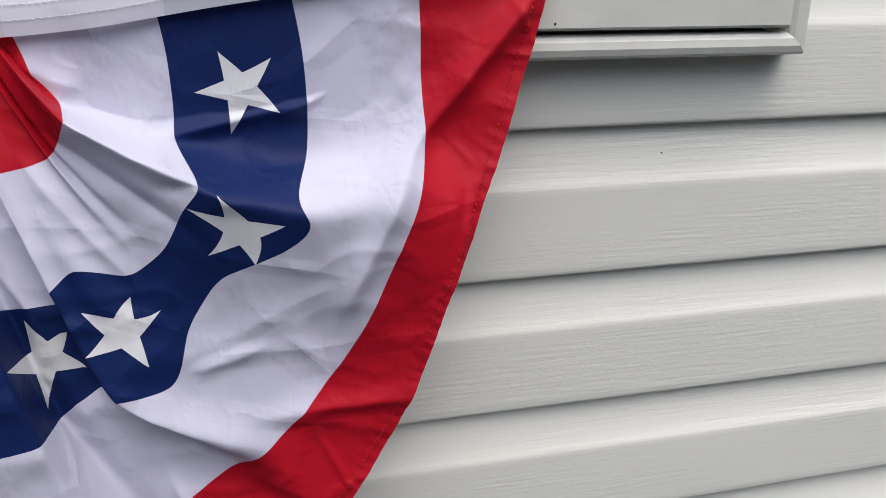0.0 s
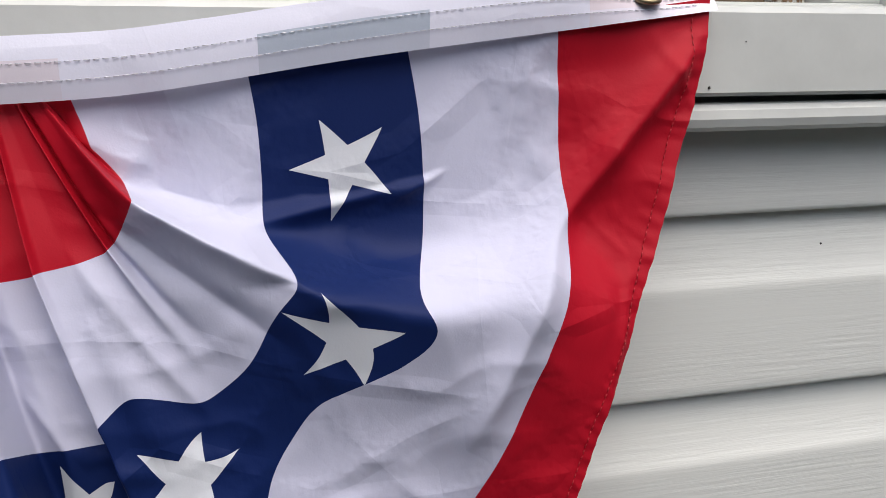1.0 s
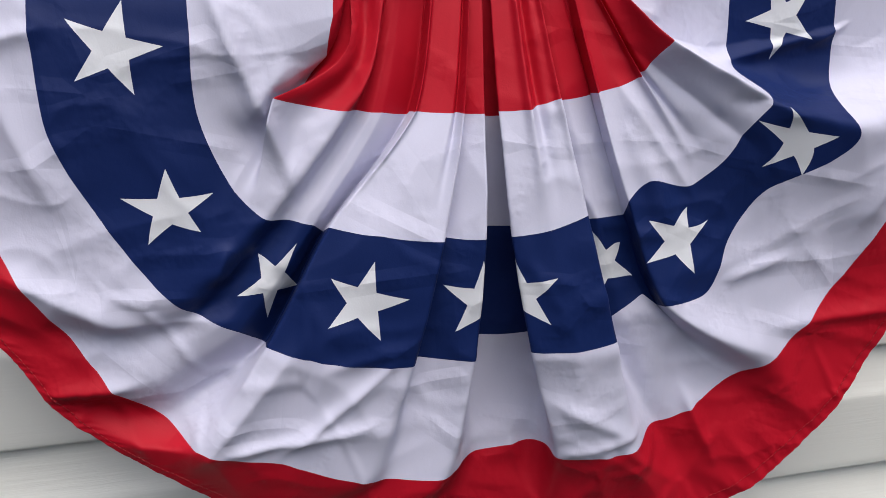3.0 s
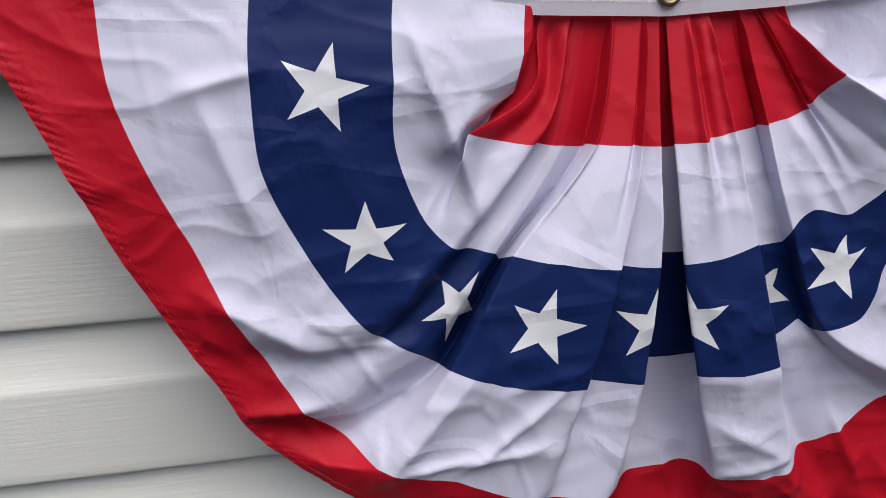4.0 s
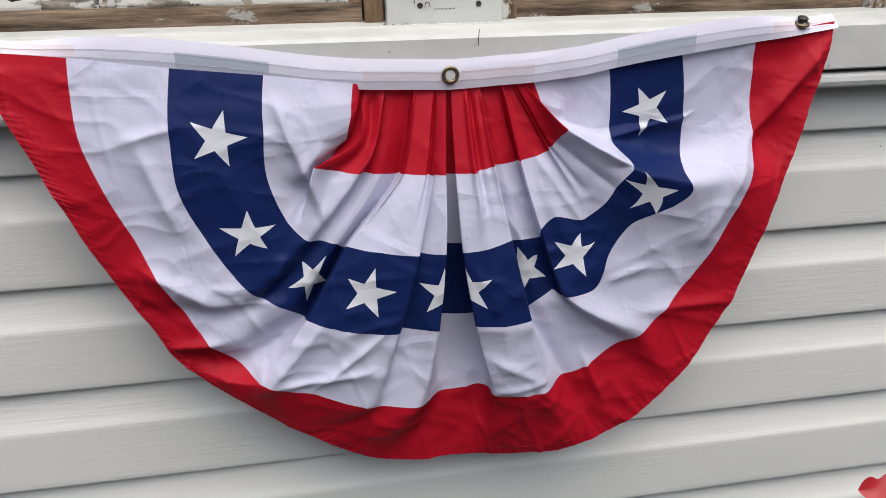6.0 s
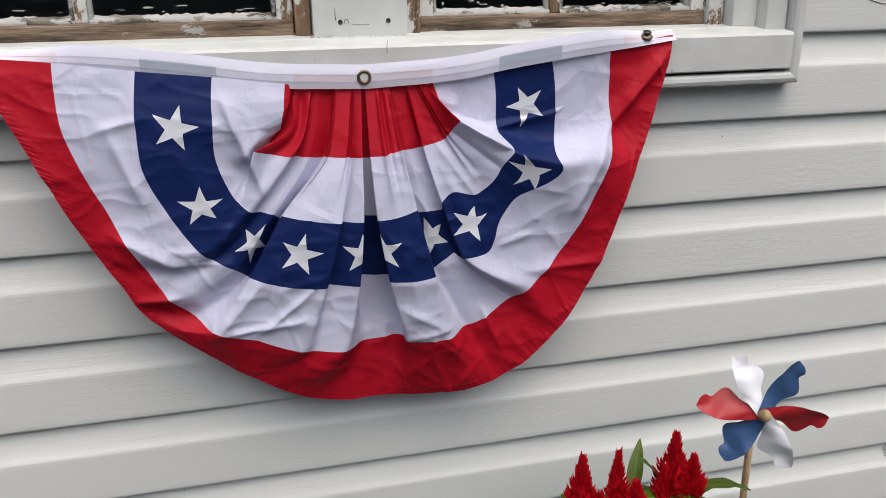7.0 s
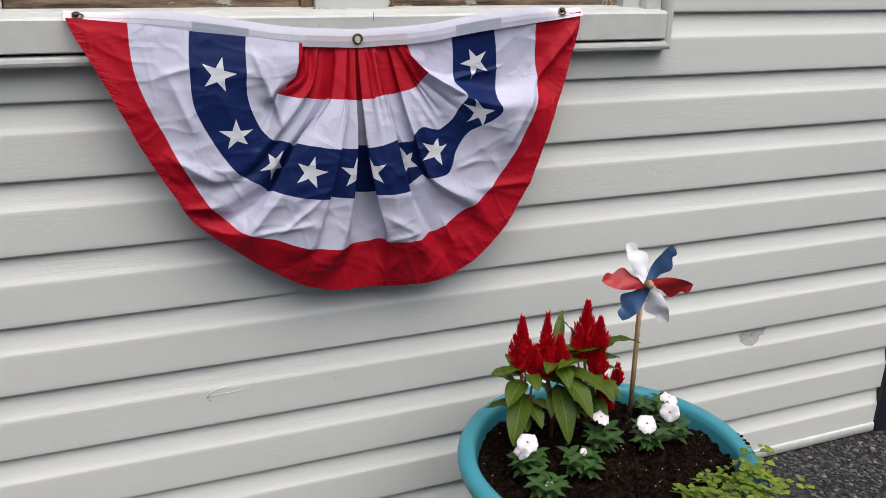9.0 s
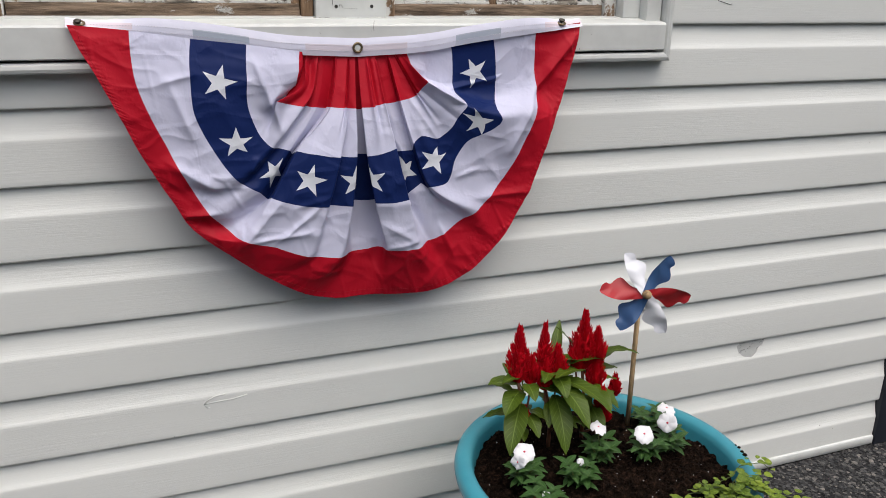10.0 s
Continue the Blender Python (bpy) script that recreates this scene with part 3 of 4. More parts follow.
wpart("caulk", bm, PUTTY, "cracked old caulk", True)


def sash(x0, x1, muntin, right_gap):
    wpart("stile", boxed(x0, x0 + 0.020, 0.048, 0.085, 1.172, 1.95, 0.002), STILE_WOOD, "stile with flaking white paint")
    wpart("stile", boxed(x1 - 0.022, x1, 0.048, 0.085, 1.172, 1.95, 0.002), STILE_WOOD)
    # jamb strips
    wpart("jamb", boxed(x0 - 0.022, x0 - 0.001, 0.036, 0.10, 1.170, 1.95, 0.002), STILE_WOOD)
    wpart("jamb", boxed(x1 + 0.001, x1 + right_gap, 0.036, 0.10, 1.170, 1.95, 0.002), STILE_WOOD)
    bm = sweep([(0.085, 1.168), (0.046, 1.168), (0.0445, 1.170), (0.045, 1.189), (0.047, 1.192), (0.085, 1.193)], np.linspace(x0 + 0.001, x1 - 0.001, 160),
               dy=lambda x, z: 0.0016 * noise.noise((x * 40, z * 90, x0)) + 0.0008 * noise.noise((x * 15, z * 300, x0)))
    wpart("bottom_rail", bm, RAIL_WOOD, "bare weathered wooden rail", False)
    wpart("muntin", boxed(muntin - 0.008, muntin + 0.008, 0.052, 0.080, 1.192, 1.95, 0.002), STILE_WOOD)
    for a, b in ((x0 + 0.02, muntin - 0.008), (muntin + 0.008, x1 - 0.022)):
        pane = wpart("pane", boxed(a, b, 0.066, 0.069, 1.193, 1.95), GLASS)
        pane.visible_shadow = False
        bm = bmesh.new()
        n = int((b - a) / 0.004)
        rr = random.Random(int(a * 1000) + 7)
        rows = []
        for i in range(n + 1):
            x = a + (b - a) * i / n
            h = 0.0055 + 0.0035 * noise.noise((x * 90, 1, 0)) + 0.002 * noise.noise((x * 260, 4, 0))
            d = 0.0015 * noise.noise((x * 120, 9, 0))
            rows.append([bm.verts.new((x, yy + d, zz)) for yy, zz in ((0.051, 1.1915), (0.0505, 1.1945), (0.056, 1.195 + h * 0.6), (0.0655, 1.196 + h))])
        for p, q in zip(rows, rows[1:]):
            for i in range(3):
                bm.faces.new((p[i], p[i + 1], q[i + 1], q[i]))
        for xx, sgn in ((a, 1), (b, -1)):
            box(bm, min(xx, xx + sgn * 0.006), max(xx, xx + sgn * 0.006), 0.054, 0.066, 1.196, 1.95, 0.002)
        wpart("putty", bm, PUTTY, "lumpy white glazing putty", True)
        # paint smears on the glass
        bm = bmesh.new()
        for i in range(int(n * 0.12)):
            c = Vector((rr.uniform(a + .01, b - .01), 0.0655, 1.203 + abs(rr.gauss(0, .006))))
            wdt, hgt = rr.uniform(.002, .009), rr.uniform(.0008, .003)
            vs = [bm.verts.new(c + Vector((wdt * math.cos(t * math.tau / 7) * rr.uniform(.6, 1.2), 0, hgt * math.sin(t * math.tau / 7) * rr.uniform(.6, 1.2)))) for t in range(7)]
            bm.faces.new(vs)
        wpart("paint_smear", bm, PUTTY)


def glass_material():
    m, nt, b = mat("old_glass", (0.75, 0.8, 0.8), 0.06, 0, 0.5)
    b.inputs["Transmission Weight"].default_value = 1.0
    b.inputs["IOR"].default_value = 1.45
    bump(nt, b, noise_of(nt, 6), 0.05, 0.01)
    return m


GLASS = glass_material()
sash(-0.545, -0.078, -0.345, 0.022)
sash(0.096, 0.538, 0.298, 0.026)
sash(-1.15, -0.592, -0.87, 0.022)
# screw holes and pencil-like marks on the mullion cover
for x, z in ((-0.018, 1.188), (0.047, 1.1885)):
    bm = lathe([(0.0001, 0), (0.0022, 0), (0.0028, 0.0006), (0.0032, 0)], 14)
    bmesh.ops.rotate(bm, verts=bm.verts, matrix=Euler((radians(90), 0, 0)).to_matrix())
    bmesh.ops.translate(bm, verts=bm.verts, vec=(x, 0.0216, z))
    wpart("screw_hole", bm, MARK_AND_GAP_SHADE)
bm = bmesh.new()
tube(bm, [(-0.0245, 0.0217, 1.206), (-0.0247, 0.0217, 1.196), (-0.024, 0.0217, 1.190)], 0.0004, 5)
tube(bm, [(-0.013, 0.0217, 1.186), (-0.012, 0.0217, 1.191), (-0.008, 0.0217, 1.191), (-0.007, 0.0217, 1.186)], 0.0004, 5)
for i in range(6):
    tube(bm, [(-0.003 + i * 0.0042, 0.0217, 1.1845), (-0.001 + i * 0.0042, 0.0217, 1.184)], 0.0004, 5)
wpart("ink_mark", bm, MARK_AND_GAP_SHADE)
# dirt specks and dings on the sill's face
for x, z, r in ((0.446, 1.113, .0011), (-0.06, 1.146, .0007), (0.03, 1.149, .0006), (0.47, 1.14, .0005)):
    bm = bmesh.new()
    bmesh.ops.create_icosphere(bm, subdivisions=1, radius=r, matrix=Matrix.Translation((x, -0.0336, z)))
    wpart("dirt_speck", bm, MARK_AND_GAP_SHADE)
bm = bmesh.new()
tube(bm, [(0.034, -0.0365, 1.150), (0.0335, -0.037, 1.157), (0.0345, -0.037, 1.166)], 0.0004, 5)
wpart("hair_strand", bm, MARK_AND_GAP_SHADE)


# ---- pins that hold the bunting ----
def push_pin(p, tilt):
    bm = lathe([(0.0001, 0.0), (0.0024, 0.0), (0.0024, 0.006), (0.0034, 0.0085), (0.0056, 0.0105), (0.0060, 0.0122), (0.0042, 0.0134), (0.0001, 0.0138)], 20)
    ob = part("push_pin", bm, PIN)
    ob.matrix_world = Matrix.Translation(p) @ pose(0, 0, 0, tilt)
    return tagged(ob, "dark bronze mushroom-headed pin through a grommet", "pin", "bunting pins")


push_pin((-0.437, -0.044, 1.1570), 22)
push_pin((0.396, -0.044, 1.1570), 22)

# ---- marks on the siding ----
bm = bmesh.new()
tube(bm, [(-0.262, -0.0012, 0.474), (-0.280, -0.0014, 0.472), (-0.294, -0.0014, 0.466), (-0.302, -0.0014, 0.457)], 0.0007, 6)
tube(bm, [(-0.302, -0.0010, 0.457), (-0.275, -0.0012, 0.460), (-0.248, -0.0012, 0.4605), (-0.220, -0.001, 0.4655)], 0.0006, 6)
tube(bm, [(-0.301, -0.0010, 0.455), (-0.297, -0.0012, 0.450), (-0.292, -0.001, 0.449)], 0.0005, 6)
part("scratch", bm, VINYL, wall, "curved scratch dented into the vinyl")
rnd = random.Random(11)
bm = bmesh.new()
cen = Vector((1.013, -0.001, 0.370))


def bevel_y(z):
    return float(np.interp(BUTT1 - 5 * COURSE - z, [-v[1] for v in BEVEL], [v[0] for v in BEVEL]))


outline = [(-0.040, .012), (-0.034, -.006), (-0.018, -.018), (0.004, -.021), (0.020, -.013), (0.026, .0), (0.040, .006), (0.046, .017), (0.02, .02), (0.0, .017), (-0.02, .019)]
hub = bm.verts.new((cen.x, bevel_y(cen.z) - 0.0006, cen.z))
vs = [bm.verts.new((cen.x + x, bevel_y(cen.z + z) - 0.0006, cen.z + z)) for x, z in outline]
for a, b in zip(vs, vs[1:] + vs[:1]):
    bm.faces.new((hub, a, b))
part("damage_patch", bm, plain_trim("scuffed_vinyl", (0.40, 0.41, 0.40), 0.7), wall, "scuffed grey patch of broken vinyl", False)
bm = bmesh.new()
for i in range(26):
    x, z = rnd.uniform(-.036, .04), rnd.uniform(-.012, .018)
    y = bevel_y(cen.z + z) - 0.0008
    p = Vector((cen.x + x, y, cen.z + z))
    tube(bm, [p, p + Vector((rnd.uniform(-.008, .008), 0.0, rnd.uniform(-.003, .003)))], 0.0004, 4)
part("damage_crack", bm, MARK_AND_GAP_SHADE, wall)
bm = bmesh.new()
for x, z, r in ((0.559, 1.006, .0009), (-0.29, 0.52, .0008), (-0.36, 0.40, .0011), (-0.21, 0.39, .0008), (-0.05, 0.455, .0012), (-0.46, 0.40, .0008), (1.02, .45, .0008), (0.2, .4, .0007), (1.29, 0.10, .001), (1.34, .08, .0012), (1.28, .88, .0008)):
    bmesh.ops.create_icosphere(bm, subdivisions=1, radius=r, matrix=Matrix.Translation((x, -0.0008, z)))
part("dirt_speck", bm, MARK_AND_GAP_SHADE, wall)
bm = bmesh.new()
tube(bm, [(0.785, -0.001, 1.204), (0.80, -0.0012, 1.2), (0.815, -0.001, 1.1965), (0.822, -.001, 1.197)], 0.0005, 5)
part("scratch", bm, MARK_AND_GAP_SHADE, wall, "small dark scratch")

# ---- unseen hedge added behind the camera: darkens glass reflections, cuts low skylight ----
UNSEEN_HEDGE, hnt, hb = mat("unseen_hedge", (0.04, 0.055, 0.03), 0.95)
hnt.links.new(ramp(hnt, noise_of(hnt, 1.6, (1, 1, 1), 8, 0.7), [(0.35, (0.015, 0.022, 0.012)), (0.65, (0.07, 0.09, 0.05))]), hb.inputs["Base Color"])
bm = bmesh.new()
rows = []
for i in range(61):
    a = radians(180 + 180 * i / 60)
    x, y = 13 * math.cos(a), 13 * math.sin(a) * 0.85
    rows.append([bm.verts.new((x * s, y * s, z + (0.7 * noise.noise((i * 0.7, z, 0)) if z > 3 else 0))) for s, z in ((1, 0), (0.98, 2), (1, 4.2), (1.08, 5.0), (1.14, 4.0), (1.14, 0))])
for p, q in zip(rows, rows[1:]):
    for i in range(5):
        bm.faces.new((p[i], p[i + 1], q[i + 1], q[i]))
tagged(part("backdrop", bm, UNSEEN_HEDGE), "unseen dark hedge added to darken reflections and cut low skylight", "hedge", kind="structure")


# ---- ground ----
def asphalt_material():
    m, nt, b = mat("asphalt", (0.05, 0.05, 0.052), 0.85, 0, 0.3)
    tc = nt.nodes.new("ShaderNodeTexCoord")
    vo = node(nt, "ShaderNodeTexVoronoi", Scale=120.0)
    nt.links.new(tc.outputs["Object"], vo.inputs["Vector"])
    pick = nt.nodes.new("ShaderNodeSeparateColor")
    nt.links.new(vo.outputs["Color"], pick.inputs[0])
    stone = ramp(nt, pick.outputs[0], [(0.0, (0.008, 0.008, 0.009)), (0.55, (0.022, 0.022, 0.023)), (0.85, (0.06, 0.06, 0.06)), (1.0, (0.15, 0.14, 0.13))])
    big = ramp(nt, noise_of(nt, 1.5), [(0.3, (0.75,) * 3), (0.7, (1,) * 3)])
    nt.links.new(mixed(nt, 1.0, stone, big, 'MULTIPLY'), b.inputs["Base Color"])
    low = bump(nt, b, vo.outputs["Distance"], 1.0, 0.006)
    bump(nt, b, noise_of(nt, 300), 0.4, 0.002, low)
    return m


ASPHALT = asphalt_material()
bm = bmesh.new()
bmesh.ops.create_grid(bm, x_segments=4, y_segments=4, size=400)
tagged(part("ground", bm, ASPHALT, smooth=False), "dark grey asphalt with coarse stones", "ground", kind="structure")
rnd = random.Random(3)


def pebble_mesh(seed):
    bm = bmesh.new()
    bmesh.ops.create_icosphere(bm, subdivisions=1, radius=1.0)
    r = random.Random(seed)
    for v in bm.verts:
        v.co *= r.uniform(0.7, 1.15)
        v.co.z *= 0.55
    return bm


STONE, snt, sb = mat("crushed_stone", (0.12, 0.12, 0.12), 0.8)
geo = snt.nodes.new("ShaderNodeNewGeometry")
snt.links.new(ramp(snt, geo.outputs["Random Per Island"], [(0.0, (0.012, 0.012, 0.013)), (0.65, (0.035, 0.035, 0.036)), (0.92, (0.09, 0.088, 0.082)), (1.0, (0.20, 0.18, 0.16))]), sb.inputs["Base Color"])
verts, faces = [], []
tops = []
for s in range(6):
    b0 = pebble_mesh(s)
    b0.verts.index_update()
    tops.append(([v.co.copy() for v in b0.verts], [[v.index for v in f.verts] for f in b0.faces]))
    b0.free()
for i in range(5200):
    x, y = rnd.uniform(0.55, 1.75), rnd.uniform(-0.75, 0.0)
    vs, fs = tops[i % 6]
    size = rnd.choice((0.003, 0.004, 0.005, 0.007)) * rnd.uniform(0.8, 1.2)
    turn = Matrix.Rotation(rnd.uniform(0, 6.28), 3, 'Z')
    o = len(verts)
    verts += [turn @ v * size + Vector((x, y, 0.001)) for v in vs]
    faces += [[o + k for k in f] for f in fs]
me = bpy.data.meshes.new("gravel")
me.from_pydata(verts, [], faces)
me.materials.append(STONE)
tagged(new("gravel", me), "loose crushed stones bedded in the asphalt", "gravel", kind="stuff")


# ---- planter ----
def pot_material():
    m, nt, b = mat("turquoise_plastic", (0.035, 0.225, 0.29), 0.38, 0, 0.5)
    n = noise_of(nt, 7, (1, 1, 1), 6)
    nt.links.new(ramp(nt, n, [(0.3, (0.030, 0.205, 0.265)), (0.7, (0.045, 0.255, 0.32))]), b.inputs["Base Color"])
    nt.links.new(ramp(nt, noise_of(nt, 25), [(0.3, (0.3,) * 3), (0.7, (0.48,) * 3)]), b.inputs["Roughness"])
    bump(nt, b, noise_of(nt, 160), 0.06, 0.001)
    return m


def soil_material():
    m, nt, b = mat("potting_soil", (0.02, 0.013, 0.010), 0.95, 0, 0.03)
    n = noise_of(nt, 90, (1, 1, 1), 8, 0.7)
    nt.links.new(ramp(nt, n, [(0.35, (0.002, 0.0015, 0.001)), (0.52, (0.011, 0.007, 0.005)), (0.74, (0.055, 0.030, 0.020))]), b.inputs["Base Color"])
    bump(nt, b, n, 1.0, 0.012)
    return m


def leaf_material(name, dark, light, vein):
    m, nt, b = mat(name, light, 0.45, 0, 0.25)
    info = nt.nodes.new("ShaderNodeNewGeometry")
    tone = mixed(nt, info.outputs["Random Per Island"], dark, light)
    uv = nt.nodes.new("ShaderNodeUVMap")
    uv.uv_map = "leaf"
    sep = nt.nodes.new("ShaderNodeSeparateXYZ")
    nt.links.new(uv.outputs[0], sep.inputs[0])
    off = calc(nt, 'ABSOLUTE', sep.outputs[1])
    mid = calc(nt, 'LESS_THAN', off, 0.05)
    wave = calc(nt, 'SINE', calc(nt, 'MULTIPLY', calc(nt, 'SUBTRACT', sep.outputs[0], calc(nt, 'MULTIPLY', off, 0.22)), 60.0))
    side = calc(nt, 'MULTIPLY', calc(nt, 'GREATER_THAN', wave, 0.93), 0.5)
    col = mixed(nt, calc(nt, 'MAXIMUM', mid, side), tone, vein)
    nt.links.new(col, b.inputs["Base Color"])
    tr = nt.nodes.new("ShaderNodeBsdfTranslucent")
    nt.links.new(col, tr.inputs[0])
    mx = node(nt, "ShaderNodeMixShader", Fac=0.22)
    nt.links.new(b.outputs[0], mx.inputs[1])
    nt.links.new(tr.outputs[0], mx.inputs[2])
    nt.links.new(mx.outputs[0], nt.nodes["Material Output"].inputs[0])
    bump(nt, b, wave, 0.12, 0.001)
    return m


POT, SOIL = pot_material(), soil_material()
LEAF = leaf_material("celosia_leaf", (0.026, 0.058, 0.006), (0.105, 0.150, 0.010), (0.12, 0.18, 0.025))
VINCA = leaf_material("vinca_leaf", (0.022, 0.062, 0.014), (0.045, 0.105, 0.025), (0.09, 0.16, 0.05))
JENNY = leaf_material("creeper_leaf", (0.06, 0.11, 0.012), (0.21, 0.28, 0.028), (0.22, 0.30, 0.05))
STEM = plain_trim("green_stem", (0.10, 0.13, 0.035), 0.6)
RED_STEM = plain_trim("reddish_stem", (0.16, 0.06, 0.03), 0.6)
PLUME = plain_trim("plume_red", (0.44, 0.002, 0.010), 0.6)
PETAL, pnt, pb = mat("white_petal", (0.62, 0.62, 0.64), 0.6)
PLUME.node_tree.nodes["Principled BSDF"].inputs["Specular IOR Level"].default_value = 0.12
EYE = plain_trim("petal_eye", (0.45, 0.01, 0.05), 0.6)

PX, PY, RIM = 0.36, -0.37, 0.42
pot = tagged(new("planter"), "round turquoise plastic planter with a rolled rim", "planter")
pot.location = (PX, PY, 0)
prof = [(0.0001, 0.001), (0.165, 0.001), (0.172, 0.006), (0.18, 0.06), (0.205, 0.2), (0.226, 0.34), (0.233, 0.372), (0.246, 0.380), (0.262, 0.386), (0.2685, 0.396), (0.2705, 0.406),
        (0.2690, 0.414), (0.263, 0.4195), (0.254, 0.421), (0.245, 0.4195), (0.239, 0.415), (0.236, 0.405), (0.233, 0.38), (0.225, 0.33), (0.21, 0.26)]
part("pot", lathe(prof, 96), POT, pot, "turquoise pot")
rr = random.Random(9)
for a, dz in ((-13, 0), (-10.5, .002), (-8, -.001), (-15.5, .001)):
    t = radians(a)
    bm = bmesh.new()
    bmesh.ops.create_icosphere(bm, subdivisions=2, radius=rr.uniform(.0025, .005), matrix=Matrix.Translation((0.262 * math.cos(t), 0.262 * math.sin(t), 0.42 + dz)) @ Matrix.Diagonal((1, 1, .5, 1)))
    for v in bm.verts:
        v.co += Vector((0, 0, 0.0012)) * noise.noise(v.co * 900)
    part("soil_crumb", bm, SOIL, pot)


def soil_height(x, y):
    d = math.hypot(x, y)
    h = 0.386 + 0.014 * (1 - (d / 0.235) ** 2)
    return h + 0.012 * noise.noise((x * 18, y * 18, 2)) + 0.009 * noise.noise((x * 55, y * 55, 5)) + 0.005 * noise.noise((x * 140, y * 140, 8))


bm = bmesh.new()
rows = []
for i in range(75):
    r = 0.236 * i / 74 + 0.0001
    rows.append([bm.verts.new((r * math.cos(math.tau * k / 220), r * math.sin(math.tau * k / 220), soil_height(r * math.cos(math.tau * k / 220), r * math.sin(math.tau * k / 220)))) for k in range(220)])
for a, b in zip(rows, rows[1:]):
    for k in range(220):
        bm.faces.new((a[k], a[(k + 1) % 220], b[(k + 1) % 220], b[k]))
soil = part("soil", bm, SOIL, pot, "dark moist potting soil")
verts, faces = [], []
for i in range(3600):
    t, r = rnd.uniform(0, 6.283), 0.232 * math.sqrt(rnd.random())
    x, y = r * math.cos(t), r * math.sin(t)
    vs, fs = tops[i % 6]
    size = rnd.uniform(0.0012, 0.0030) if i % 5 else rnd.uniform(.003, .0065)
    o = len(verts)
    turn = Euler((rnd.uniform(0, 3), rnd.uniform(0, 3), rnd.uniform(0, 6))).to_matrix()
    verts += [turn @ v * size + Vector((x, y, soil_height(x, y) + 0.001)) for v in vs]
    faces += [[o + k for k in f] for f in fs]
me = bpy.data.meshes.new("soil_clod")
me.from_pydata(verts, [], faces)
me.materials.append(SOIL)
clods = new("soil_clod", me)
clods.parent = pot
tagged(clods, "crumbs of soil", kind="stuff")
bm = bmesh.new()
for i in range(70):
    t, r = rnd.uniform(0, 6.283), 0.225 * math.sqrt(rnd.random())
    x, y = r * math.cos(t), r * math.sin(t)
    bmesh.ops.create_icosphere(bm, subdivisions=1, radius=rnd.uniform(.0006, .0013), matrix=Matrix.Translation((x, y, soil_height(x, y) + .003)))
tagged(part("perlite", bm, PETAL, pot, "white specks of perlite"), kind="stuff")


def ground_of(x, y):
    """Height of the soil at a place in the world."""
    return soil_height(x - PX, y - PY)


# ---- leaves ----
def leaf(bm, base, along, up, length, width, droop=0.3, fold=0.25, wave=0.0, shape=1.0):
    """A pointed leaf with a folded midrib that bends down towards its tip."""
    layer = bm.loops.layers.uv.get("leaf") or bm.loops.layers.uv.new("leaf")
    along, base = Vector(along).normalized(), Vector(base)
    side = along.cross(Vector(up)).normalized()
    normal = side.cross(along).normalized()
    rows, uv = [], {}
    n = 9
    p, d = base.copy(), along.copy()
    for i in range(n + 1):
        t = i / n
        w = width * 0.5 * (math.sin(math.pi * min(1, t * 0.94 + 0.03) ** (0.72 * shape))) ** 0.9 if t < 1 else 0.0006
        nn = side.cross(d).normalized()
        row = []
        for v in (-1, -0.5, 0, 0.5, 1):
            rip = wave * math.sin(t * 17 + v * 2) * abs(v)
            q = p + side * (w * v) + nn * (fold * w * abs(v) + rip)
            vert = bm.verts.new(q)
            uv[vert] = (t, v)
            row.append(vert)
        rows.append(row)
        d = (d - Vector((0, 0, 1)) * (droop / n) - normal * (droop * 0.4 / n)).normalized()
        p = p + d * (length / n)
    for a, b in zip(rows, rows[1:]):
        for i in range(4):
            f = bm.faces.new((a[i], a[i + 1], b[i + 1], b[i]))
            for lp in f.loops:
                lp[layer].uv = uv[lp.vert]


def plume(bm, base, height, width, seed, skew=0.0):
    """A feathery flame of many small pointed tufts."""
    r = random.Random(seed)
    core = []
    for i in range(9):
        t = i / 8
        core.append((max(0.0004, width * 0.32 * smooth01((t + 0.15) / 0.3) * (1 - 0.9 * smooth01((t - 0.35) / 0.6))), height * t))
    lathe(core, 10, bm, base)
    for i in range(int(19000 * width)):
        t = r.random() ** 0.9
        prof = 0.93 * (0.42 + 0.58 * smooth01(t / 0.32)) * (1 - 0.66 * smooth01((t - 0.46) / 0.3)) * (1 - 0.8 * smooth01((t - 0.72) / 0.3)) + 0.05
        a = r.uniform(0, math.tau)
        lobe = 1 + 0.30 * math.sin(3 * a + seed + 4 * t) * (1 - t) * (0.6 + t)
        rad = width * 0.5 * prof * lobe * r.uniform(0.55, 0.95)
        c = Vector(base) + Vector((rad * math.cos(a) + skew * t * height, rad * math.sin(a), height * t * 0.93))
        out = Vector((math.cos(a) * (1.0 - 0.6 * t), math.sin(a) * (1.0 - 0.6 * t), 0.95 + 1.0 * t)).normalized()
        ln, wd = r.uniform(.005, .014), r.uniform(.0007, .0015)
        s = out.orthogonal().normalized()
        u = out.cross(s)
        ring = [bm.verts.new(c + wd * (math.cos(k * math.tau / 3 + a) * s + math.sin(k * math.tau / 3 + a) * u)) for k in range(3)]
        mid = [bm.verts.new(c + out * ln * .55 + wd * 1.15 * (math.cos(k * math.tau / 3 + a) * s + math.sin(k * math.tau / 3 + a) * u)) for k in range(3)]
        tip = bm.verts.new(c + out * ln)
        for k in range(3):
            bm.faces.new((ring[k], ring[(k + 1) % 3], mid[(k + 1) % 3], mid[k]))
            bm.faces.new((mid[k], mid[(k + 1) % 3], tip))
    return bm


